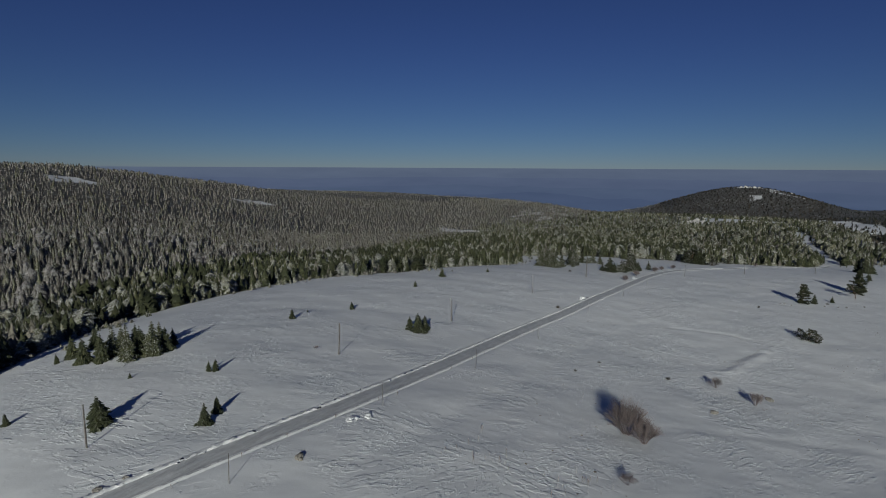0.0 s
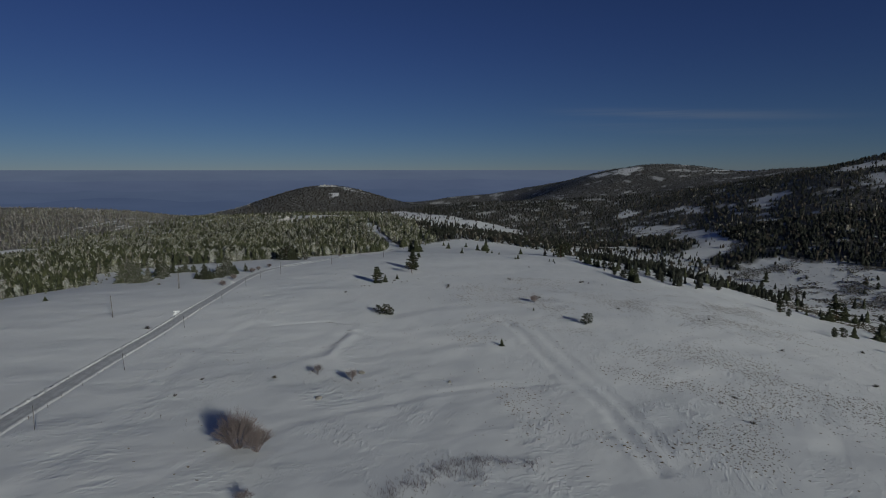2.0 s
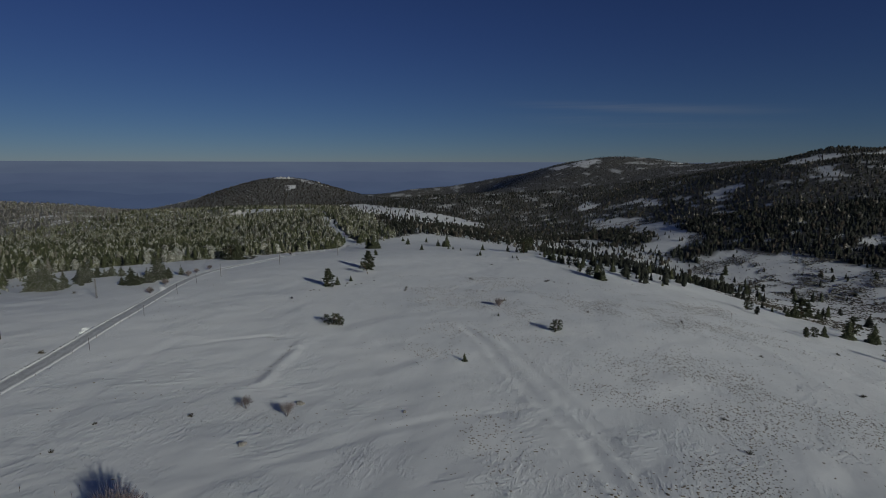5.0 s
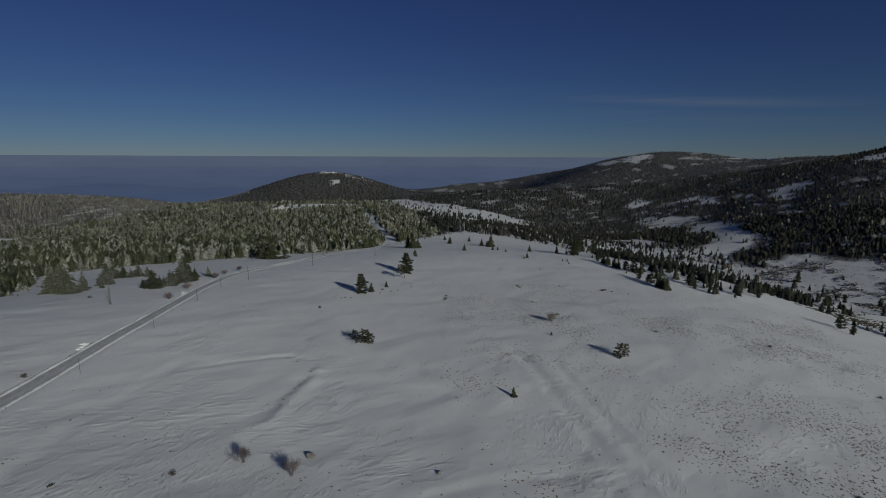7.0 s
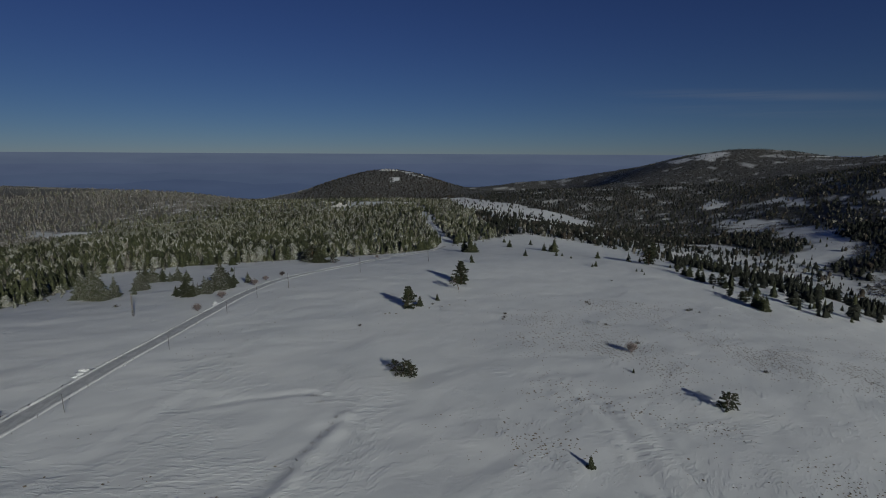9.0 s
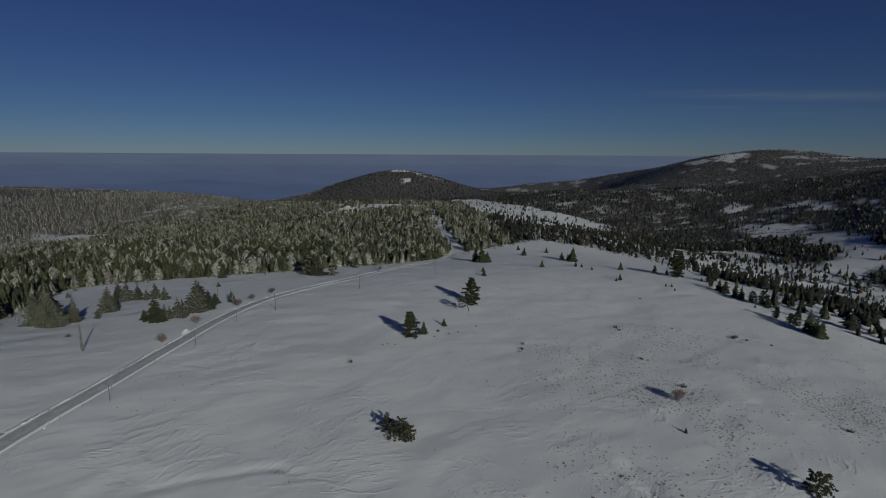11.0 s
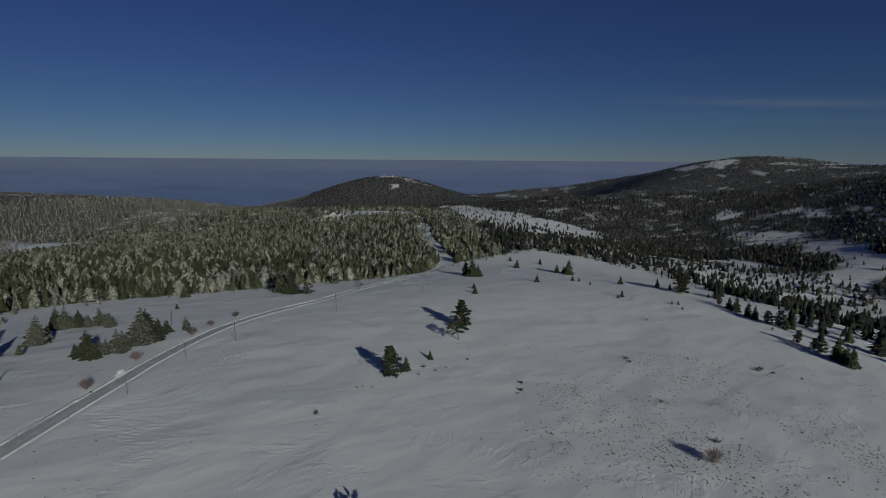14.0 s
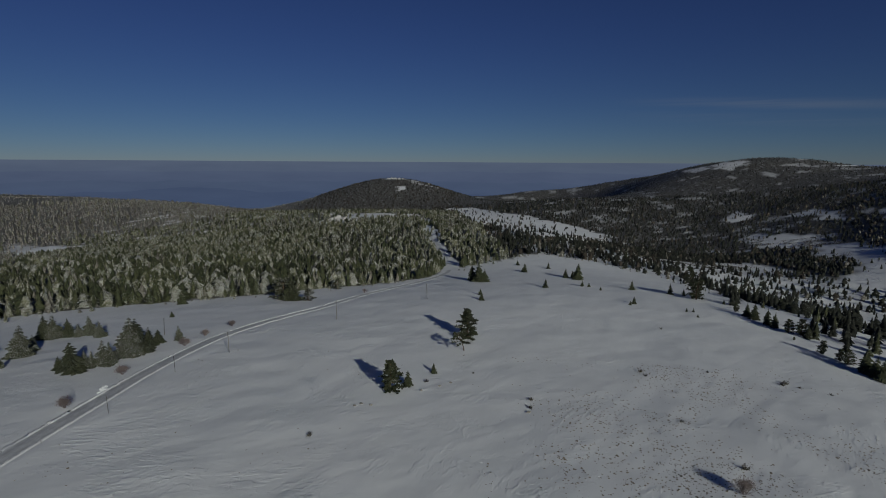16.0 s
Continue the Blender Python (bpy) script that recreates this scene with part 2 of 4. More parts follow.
hill(-160, 1742, 336, -126.7)
hill(302, 1722, 336, 54.2)
hill(741, 1574, 336, -17.3)
hill(1121, 1311, 336, -1.7)
hill(1413, 953, 336, 129.6)
hill(1594, 527, 336, -66.0)
hill(-2130, 1093, 416, -51.4)
hill(-1852, 1547, 416, 10.6)
hill(-1479, 1926, 416, -3.4)
hill(-1030, 2212, 416, 5.3)
hill(-529, 2390, 416, -132.1)
hill(0, 2450, 416, 261.2)
hill(529, 2390, 416, -287.5)
hill(1030, 2212, 416, 155.0)
hill(1479, 1926, 416, 11.7)
hill(1852, 1547, 416, 53.4)
hill(2130, 1093, 416, 21.8)
hill(-2810, 1410, 560, 28.1)
hill(-2331, 2144, 560, -29.0)
hill(-1666, 2715, 560, -19.4)
hill(-867, 3076, 560, -99.2)
hill(0, 3200, 560, -109.4)
hill(867, 3076, 560, 24.6)
hill(1666, 2715, 560, 24.5)
hill(2331, 2144, 560, -56.5)
hill(2810, 1410, 560, 4.9)
# knolls along the skyline
hill(1255, 1985, 100, 16.0)
hill(1400, 1940, 80, 12.0)
hill(1425, 1520, 80, 8.0)
hill(1372, 1140, 55, 11.0)
hill(1440, 1075, 55, -14.0)
hill(650, 3085, 110, 15.0)
hill(180, 2405, 55, -7.0)
hill(-565, 1830, 110, 8.0)
hill(-1390, 1060, 90, 8.0)
# the valley floor tilts to the north-west
hill(600, 330, 85, 11.0)
hill(405, 570, 80, -11.0)


def ground(x, y):
    x, y = np.asarray(x, float), np.asarray(y, float)
    z = -30 - 0.0006 * np.maximum(0, np.hypot(x, y) - 3000) ** 2
    for hx, hy, width, height in HILLS:
        z = z + height * np.exp(-((x - hx) ** 2 + (y - hy) ** 2) / (2 * width * width))
    return z


def ripple(x, y, seed):
    """Cheap smooth noise between -1 and 1: a few crossing waves."""
    r = np.random.RandomState(seed)
    z = np.zeros_like(x)
    for _ in range(7):
        a, k, p = r.uniform(0, 2 * np.pi), r.uniform(0.6, 1.8), r.uniform(0, 6.3)
        z += np.sin((x * np.cos(a) + y * np.sin(a)) * k + p + 1.3 * np.sin((y * np.cos(a) - x * np.sin(a)) * 0.6 * k + 2 * p))
    return z / 4.2


def inside(poly, x, y):
    hit = np.zeros(x.shape, bool)
    for (ax, ay), (bx, by) in zip(poly, poly[1:] + poly[:1]):
        cross = (ay > y) != (by > y)
        hit ^= cross & (x < (bx - ax) * (y - ay) / (by - ay + 1e-9) + ax)
    return hit


ROAD_LINE = [(-80, -60), (-72, 0), (-65, 32), (-62, 48), (-60.3, 62), (-59.7, 75), (-59.6, 95), (-60.2, 120), (-60.3, 140), (-59.6, 160), (-58.2, 180), (-57.1, 200), (-56, 220), (-54.4, 240), (-53.2, 260),
             (-52, 280), (-50.9, 300), (-48.6, 320), (-44.8, 340), (-37.7, 360), (-27.7, 380), (-16.2, 400), (-3.5, 430), (11.4, 460), (31, 500), (47, 545), (56, 585), (60, 620), (57, 663), (54, 723), (46, 800)]


def smooth(line, step):
    """A line through the given places, rounded, with a place every step metres."""
    p = np.array(line, float)
    p = np.vstack([2 * p[0] - p[1], p, 2 * p[-1] - p[-2]])
    out = []
    for a, b, c, d in zip(p, p[1:], p[2:], p[3:]):
        n = max(2, int(np.hypot(*(c - b)) / step))
        for u in np.arange(n) / n:
            out.append(0.5 * (2 * b + (c - a) * u + (2 * a - 5 * b + 4 * c - d) * u * u + (3 * b - a - 3 * c + d) * u ** 3))
    return np.array(out)


ROAD_MID = smooth(ROAD_LINE, 1.5)


def off_line(mid, x, y):
    """The distance from a line, for places near it."""
    best = np.full(x.shape, 99.0)
    near = np.where((x > mid[:, 0].min() - 12) & (x < mid[:, 0].max() + 12) & (y > mid[:, 1].min() - 12) & (y < mid[:, 1].max() + 12))
    px, py = x[near], y[near]
    d = np.full(px.shape, 99.0)
    for i in range(0, len(mid), 1):
        d = np.minimum(d, np.hypot(px - mid[i, 0], py - mid[i, 1]))
    best[near] = d
    return best


MEADOW = [(-135, 45), (-147, 56), (-157, 68), (-169, 85), (-171, 134), (-165, 162), (-147, 178), (-138, 198), (-137, 239), (-128, 290), (-141, 340), (-166, 400), (-124, 409),
          (-89, 421), (-53, 446), (-20, 474), (10, 492), (37, 529), (50, 575), (90, 620), (150, 680), (210, 640), (245, 560), (228, 500), (206, 442), (203, 385), (196, 334), (213, 318), (235, 300), (236, 270),
          (232, 250), (231, 212), (252, 205), (280, 170), (340, 120), (420, 0), (420, -500), (-135, -500), (-120, 0)]
CLEARINGS = []


def clearing(x, y, rx, ry, turn=0.0, trees=0.02):
    """An open snowfield among the woods, with a few trees."""
    CLEARINGS.append((x, y, rx, ry, radians(turn), trees))


GLADES = []


def glade(outline, trees=0.03):
    """An open snowfield of its own outline."""
    GLADES.append((outline, trees))


def patches(x, y, size, seed):
    """Irregular noise between 0 and 1 over cells of a size in metres, with a finer octave."""
    out = np.zeros(np.shape(x))
    for step, share in ((size, 0.64), (size * 0.43, 0.36)):
        u, v = x / step + seed * 7.31, y / step + seed * 3.17
        i, j = np.floor(u), np.floor(v)
        a, b = u - i, v - j
        a, b = a * a * (3 - 2 * a), b * b * (3 - 2 * b)
        hash_at = lambda p, q: np.mod(np.sin(p * 127.1 + q * 311.7 + seed * 17.9) * 43758.5453, 1.0)
        out = out + share * ((hash_at(i, j) * (1 - a) + hash_at(i + 1, j) * a) * (1 - b) + (hash_at(i, j + 1) * (1 - a) + hash_at(i + 1, j + 1) * a) * b)
    return out


# the sloping field behind the meadow, and the track up to it
glade([(110, 1780), (200, 1740), (240, 1560), (280, 1450), (325, 1360), (360, 1290), (385, 1220), (390, 1130), (345, 1050), (262, 930), (200, 860), (160, 880), (130, 930), (120, 1030), (125, 1370)], 0.10)
glade([(-85, 1175), (35, 1150), (48, 1010), (58, 800), (46, 790), (36, 955), (26, 1050), (-60, 1070), (-85, 1100)], 0.06)
# western glades
glade([(-665, 1070), (-595, 1065), (-505, 985), (-435, 870), (-405, 795), (-400, 740), (-430, 760), (-470, 850), (-560, 940)], 0.42)
clearing(-310, 610, 16, 50, 55, 0.15)
clearing(-521, 967, 60, 40, 30, 0.05)
# the open valley in the east
glade([(651, 1050), (690, 985), (670, 950), (641, 818), (584, 700), (521, 625), (470, 622), (455, 640), (532, 740), (549, 790), (590, 860), (622, 948)], 0.05)
glade([(513, 592), (545, 556), (556, 500), (560, 440), (590, 400), (530, 320), (440, 280), (398, 270), (316, 290), (322, 340), (359, 408), (431, 512), (478, 566)], 0.016)
glade([(575, 965), (605, 1075), (655, 1075), (650, 990), (600, 920)], 0.12)
clearing(653, 487, 20, 16, 0, 0.1)
clearing(330, 250, 60, 45, -40, 0.06)
# glades and bare tops on the eastern mountain
glade([(886, 1050), (922, 1028), (920, 975), (857, 925), (800, 890), (820, 946)], 0.0)
glade([(795, 1180), (835, 1180), (822, 1105), (780, 1060), (768, 1115)], 0.22)
glade([(700, 1290), (775, 1345), (755, 1285), (735, 1225), (690, 1220)], 0.30)
glade([(1105, 1040), (1180, 1085), (1232, 1072), (1245, 1005), (1174, 960), (1128, 960), (1090, 985)], 0.10)
glade([(1058, 920), (1080, 892), (998, 815), (980, 835)], 0.2)
clearing(1260, 945, 40, 26, 20, 0.15)
clearing(500, 1745, 70, 36, 0, 0.3)
glade([(1035, 2130), (1090, 2080), (1060, 2000), (1000, 2000)], 0.28)
glade([(1085, 2025), (1190, 2020), (1155, 1935), (1065, 1895), (1050, 1932)], 0.32)
clearing(1390, 1790, 60, 24, 30, 0.2)
# rocky tops in the west and on the round hill
clearing(-1134, 511, 34, 34, 0)
clearing(-1102, 899, 30, 50, 0, 0.3)
clearing(-1480, 560, 40, 60, 0, 0.3)
clearing(-58, 2400, 44, 40, 0, 0.05)
clearing(-26, 2200, 15, 20, 0, 0.1)
clearing(80, 2310, 60, 22, -20, 0.15)
clearing(30, 2380, 40, 16, 0, 0.1)
clearing(-105, 1050, 40, 34, 0, 0.15)


# copses on the slope below the brow
COPSES = [([(302, 636), (351, 703), (409, 749), (460, 732), (468, 648), (453, 632), (422, 590), (402, 572), (347, 612)], 0.38),
          ([(411, 589), (454, 598), (475, 554), (444, 545), (412, 487), (385, 500)], 0.4),
          ([(205, 296), (226, 292), (281, 352), (275, 400), (250, 410), (232, 392), (219, 352)], 0.24),
          ([(242, 440), (246, 412), (300, 450), (345, 520), (330, 560), (290, 520)], 0.2),
          ([(250, 560), (300, 560), (350, 625), (300, 640)], 0.14)]


def on_slope(x, y):
    return (x > 150) & (x < 470) & (y > 150) & (y < 820)


def woods(x, y):
    """How densely the woods stand, from 0 to 1."""
    w = np.ones(x.shape)
    # clumps of wood on the slope between the meadow and the open valley
    slope = on_slope(x, y)
    patch = patches(x, y, 34, 5) - 0.5
    w = np.where(slope, np.clip(0.02 + 2.4 * patch, 0.02, 0.55), w)
    w = np.where(slope & (y < 355), w * 0.05, w)
    qx, qy = x + 14 * (patches(x, y, 16, 28) - 0.5), y + 14 * (patches(x, y, 16, 29) - 0.5)
    for outline, thick in COPSES:
        w = np.where(inside(outline, qx, qy), np.maximum(w, thick), w)
    w = np.where((x > 60) & (x < 340) & (y > 560) & (y < 1000), np.clip(0.95 - (x - 90) / 280 + 1.5 * patch, 0.18, 1.0), w)
    # stony gaps in the eastern woods
    w = np.where((x > 130) & (np.hypot(x, y) < 1350) & ~slope & (patches(x, y, 15, 14) > 0.73), np.minimum(w, 0.2), w)
    w = np.where((x > -560) & (x < 130) & (y > 500) & (y < 1400) & (patches(x, y, 22, 15) > 0.72), np.minimum(w, 0.3), w)
    # thin, snowy stretches on the far eastern slopes
    w = np.where((x > 300) & (np.hypot(x, y) >= 1250) & (patches(x, y, 42, 16) > 0.71), np.minimum(w, 0.55), w)
    # outlines wander
    far = np.clip(np.hypot(x, y) / 900, 0.5, 1.4)
    px, py = x + far * 34 * (patches(x, y, 40, 8) - 0.5), y + far * 60 * (patches(x, y, 46, 9) - 0.5)
    for cx, cy, rx, ry, turn, trees in CLEARINGS:
        u = ((px - cx) * np.cos(turn) + (py - cy) * np.sin(turn)) / rx
        v = ((py - cy) * np.cos(turn) - (px - cx) * np.sin(turn)) / ry
        w = np.where(u * u + v * v < 1, np.minimum(w, trees), w)
    for outline, trees in GLADES:
        w = np.where(inside(outline, px, py), np.minimum(w, trees + 0.12 * (patches(x, y, 30, 19) > 0.68)), w)
    w[inside(MEADOW, x, y)] = 0
    w[off_line(ROAD_MID, x, y) < np.where(y > 570, 6.5, 5.5)] = 0
    return w


def axis(fine0, fine1, step, end0, end1, growth):
    mid = list(np.arange(fine0, fine1, step))
    lo, hi, d = [], [], step
    while (lo[-1] if lo else fine0) > end0:
        d = min(d * growth, 15.0) if (lo[-1] if lo else fine0) > -1500 else d * growth
        lo.append((lo[-1] if lo else fine0) - d)
    d = step
    while (hi[-1] if hi else mid[-1]) < end1:
        d = min(d * growth, 15.0) if (hi[-1] if hi else mid[-1]) < 2450 else d * growth
        hi.append((hi[-1] if hi else mid[-1]) + d)
    return np.array(lo[::-1] + mid + hi)


def link_mesh(name, verts, faces, mats, parent=None, smooth_faces=False, index=None):
    me = bpy.data.meshes.new(name)
    me.from_pydata(verts, [], faces)
    for m in mats if isinstance(mats, (list, tuple)) else [mats]:
        me.materials.append(m)
    if index is not None:
        me.polygons.foreach_set("material_index", np.asarray(index, np.int32))
    if smooth_faces:
        me.polygons.foreach_set("use_smooth", np.ones(len(me.polygons), bool))
    me.update()
    ob = new(name, me)
    if parent:
        ob.parent = parent
    return ob


def relief(x, y):
    """Drifts, hummocks and wheel ruts in the snow of the meadow, in metres."""
    z = 0.16 * ripple(x / 7, y / 11, 21) + 0.09 * ripple(x / 2.6, y / 3.4, 22)
    for line, deep in RUTS:
        d = off_line(line, x, y)
        z = z - deep * np.exp(-((d - 1.0) / 0.7) ** 2) + 0.4 * deep * np.exp(-((d - 2.6) / 0.9) ** 2)
    d = off_line(TROUGH, x, y)
    z = z - 0.18 * np.exp(-(d / 1.9) ** 2) * (1 + 0.5 * ripple(x / 6, y / 6, 25)) + 0.13 * np.exp(-((d - 3.1) / 0.8) ** 2) * (1 + 1.6 * ripple(x / 0.9, y / 0.9, 24))
    d = off_line(GULLY, x, y)
    ragged = 1 + 0.7 * ripple(x / 2.2, y / 2.2, 26)
    z = z + 0.42 * ragged * np.exp(-(d / 1.5) ** 2)
    d = off_line(GULLY + np.array((-2.0, 0.6)), x, y)
    z = z - 0.12 * ragged * np.exp(-(d / 1.3) ** 2)
    d = off_line(LEDGE, x, y)
    z = z - 0.34 * np.exp(-(d / 1.1) ** 2)
    d = off_line(TRACK, x, y)
    z = z * np.clip((d - 1.5) / 3, 0.0, 1) + 0.07 * np.exp(-((d - 2.7) / 0.5) ** 2) - 0.12 * np.exp(-(d / 2.2) ** 4)
    d = off_line(ROAD_MID, x, y)
    z = np.where(d < 9, z * np.clip((d - 3) / 6, 0, 1), z) - 0.25 * np.exp(-(d / 2.6) ** 4)
    return z


TRACK = smooth([(-49, 20), (-46, 45), (-46, 60), (-44.5, 78), (-43.5, 100), (-42, 125), (-42, 146), (-41, 160), (-38, 174), (-35, 190), (-31, 206)], 1.5)
RUTS = [(smooth([(-30, 84), (-12, 112), (6, 126), (30, 138), (62, 144)], 1.5), 0.10),
        (smooth([(69, 100), (73, 130), (74, 160), (75, 173), (76, 203)], 1.5), 0.16)]
TROUGH = smooth([(61, 92), (64, 110), (67, 127), (66, 150), (67, 173), (68, 200), (66, 216)], 1.5)
GULLY = smooth([(-4, 167), (-3, 171), (-1.5, 177.6), (0.6, 184.1), (3.2, 192), (4.6, 200)], 1.0)
LEDGE = smooth([(-24.6, 200.5), (-19, 204), (-13.5, 206.4), (-5, 209.7), (0, 207)], 1.0)


def build_ground():
    xs, ys = axis(-110, 190, 1.15, -4700, 4700, 1.055), axis(20, 400, 1.15, -4700, 4700, 1.055)
    gx, gy = np.meshgrid(xs, ys)
    near = ((gx > -200) & (gx < 310) & (gy > -20) & (gy < 580))
    z = ground(gx, gy)
    z[near] += relief(gx[near], gy[near])
    far = np.clip((np.hypot(gx, gy) - 500) / 600, 0, 1)
    z += far * (2.5 * ripple(gx / 45, gy / 45, 31) + 6 * ripple(gx / 160, gy / 160, 32))
    w = woods(gx, gy)
    n, m = gx.shape
    idx = np.arange(n * m).reshape(n, m)
    quads = np.stack([idx[:-1, :-1], idx[:-1, 1:], idx[1:, 1:], idx[1:, :-1]], -1).reshape(-1, 4)
    me = bpy.data.meshes.new("ground")
    me.vertices.add(n * m)
    me.vertices.foreach_set("co", np.stack([gx, gy, z], -1).astype(np.float32).ravel())
    me.loops.add(quads.size)
    me.loops.foreach_set("vertex_index", quads.astype(np.int32).ravel())
    me.polygons.add(len(quads))
    me.polygons.foreach_set("loop_start", np.arange(0, quads.size, 4, dtype=np.int32))
    me.polygons.foreach_set("use_smooth", np.ones(len(quads), bool))
    me.materials.append(SNOW)
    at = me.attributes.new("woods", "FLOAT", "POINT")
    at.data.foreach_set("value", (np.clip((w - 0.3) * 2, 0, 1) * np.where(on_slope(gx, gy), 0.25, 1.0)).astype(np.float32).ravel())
    me.update(calc_edges=True)
    return tagged(new("ground", me), "wind-blown snow over meadows, valleys and wooded hills", "ground", kind="structure")


build_ground()


def height(x, y):
    """The snow's surface at one place."""
    gx, gy = np.array([float(x)]), np.array([float(y)])
    far = np.clip((np.hypot(gx, gy) - 500) / 600, 0, 1)
    lift = far * (2.5 * ripple(gx / 45, gy / 45, 31) + 6 * ripple(gx / 160, gy / 160, 32))
    return float((ground(gx, gy) + (relief(gx, gy) if abs(x) < 310 and y < 580 else 0.0) + lift)[0])


def strip(name, mid, profile, mats, label, category, kind, rough=0.0, seed=1):
    """A band along a line; profile: places across it as (offset, height)."""
    r = np.random.RandomState(seed)
    d = np.gradient(mid, axis=0)
    d /= np.hypot(d[:, 0], d[:, 1])[:, None]
    across = np.stack([d[:, 1], -d[:, 0]], 1)
    rows = []
    for o, h in profile:
        p = mid + across * (o + rough * 0.4 * r.randn(len(mid), 1) * (h > 0.15))
        lump = 1 + rough * (0.5 * r.randn(len(mid)) + 0.6 * ripple(mid[:, 0] / 2.5, mid[:, 1] / 2.5, seed))
        z = ground(mid[:, 0] + across[:, 0] * o, mid[:, 1] + across[:, 1] * o) + h * (np.clip(lump, 0.1, 2.6) if h > 0.105 else 1)
        rows.append(np.c_[p, z])
    v = np.stack(rows, 1)
    n, k = v.shape[:2]
    idx = np.arange(n * k).reshape(n, k)
    quads = np.stack([idx[:-1, :-1], idx[:-1, 1:], idx[1:, 1:], idx[1:, :-1]], -1).reshape(-1, 4)
    ob = link_mesh(name, v.reshape(-1, 3).tolist(), quads.tolist(), mats, smooth_faces=True)
    return tagged(ob, label, category, kind=kind)


strip("road", ROAD_MID, [(-2.0, 0.10), (-1.4, 0.06), (-1.0, 0.02), (-0.6, 0.08), (0.0, 0.1), (0.6, 0.08), (1.0, 0.02), (1.4, 0.06), (2.0, 0.10)], ROAD, "ploughed mountain road of grey packed snow", "road", "structure")
FINE = smooth(ROAD_LINE, 0.45)
strip("snow_berm", FINE, [(1.5, 0.0), (1.62, 0.08), (1.78, 0.12), (1.98, 0.07), (2.3, -0.1)], BERM, "lumpy white snow thrown up along the road by the plough", "snow bank", "structure", 0.75, 3)
strip("snow_berm", FINE, [(-1.45, 0.0), (-1.65, 0.15), (-1.9, 0.26), (-2.25, 0.16), (-2.9, -0.1)], BERM, "lumpy white snow thrown up along the road by the plough", "snow bank", "structure", 0.7, 4)


# ---- distance ----
def far_band(name, radius, top, swell, seed, mat, label):
    a = np.radians(np.arange(-100, 92, 0.15))
    z = top + swell * (ripple(np.degrees(a) / 7, np.zeros_like(a), seed) + 0.4 * ripple(np.degrees(a) / 1.6, np.zeros_like(a), seed + 1) + 0.12 * ripple(np.degrees(a) / 0.45, np.zeros_like(a), seed + 2))
    lo = np.stack([radius * np.sin(a), radius * np.cos(a), np.full_like(a, -1700)], 1)
    hi = np.stack([radius * np.sin(a), radius * np.cos(a), z], 1)
    n = len(a)
    v = np.vstack([lo, hi]).tolist()
    ob = link_mesh(name, v, [(i, i + 1, n + i + 1, n + i) for i in range(n - 1)], mat)
    return tagged(ob, label, "backdrop", kind="structure")


# haze is painted into the glow of these upright bands
far_band("backdrop", 4780, 63, 1, 41, haze_glow_material("far_haze", (0.062, 0.086, 0.160), (0.088, 0.110, 0.170), -300, 70), "glowing backdrop painted as blue haze over the far plain, up to the horizon")
far_band("backdrop", 4760, -20, 16, 45, haze_glow_material("faint_range", (0.062, 0.084, 0.154), (0.076, 0.097, 0.163), -260, 0), "faint blue mountain range, with the haze painted into its glow")
far_band("backdrop", 4740, -95, 28, 43, haze_glow_material("far_range", (0.058, 0.081, 0.152), (0.066, 0.088, 0.152), -330, -80), "faint blue mountain range, with the haze painted into its glow")
far_band("backdrop", 4700, -190, 34, 47, haze_glow_material("hazy_range", (0.053, 0.077, 0.147), (0.056, 0.077, 0.142), -400, -180), "faint blue mountain range, with the haze painted into its glow")


# ---- trees ----
def tube(v, f, a, b, ra, rb, sides=5):
    a, b = np.array(a, float), np.array(b, float)
    d = (b - a) / (np.linalg.norm(b - a) + 1e-9)
    u = np.cross(d, (0.3, 0.9, 0.1))
    u /= np.linalg.norm(u) + 1e-9
    w = np.cross(d, u)
    n = len(v)
    for c, r in ((a, ra), (b, rb)):
        for k in range(sides):
            g = 2 * np.pi * k / sides
            v.append(tuple(c + r * (u * np.cos(g) + w * np.sin(g))))
    for k in range(sides):
        f.append((n + k, n + (k + 1) % sides, n + sides + (k + 1) % sides, n + sides + k))


def blade(v, f, root, tip, width, sag):
    """A spray of needles: a ridge with two drooping sides."""
    root, tip = np.array(root, float), np.array(tip, float)
    d = tip - root
    side = np.cross(d, (0, 0, 1.0))
    side = side / (np.linalg.norm(side) + 1e-9) * width
    mid = root + d * 0.55
    n = len(v)
    v.extend([tuple(root), tuple(mid + (0, 0, 0.15 * width)), tuple(tip - (0, 0, sag * 0.3)), tuple(mid + side - (0, 0, sag)), tuple(mid - side - (0, 0, sag))])
    f.extend([(n, n + 3, n + 1), (n + 1, n + 3, n + 2), (n, n + 1, n + 4), (n + 1, n + 2, n + 4)])


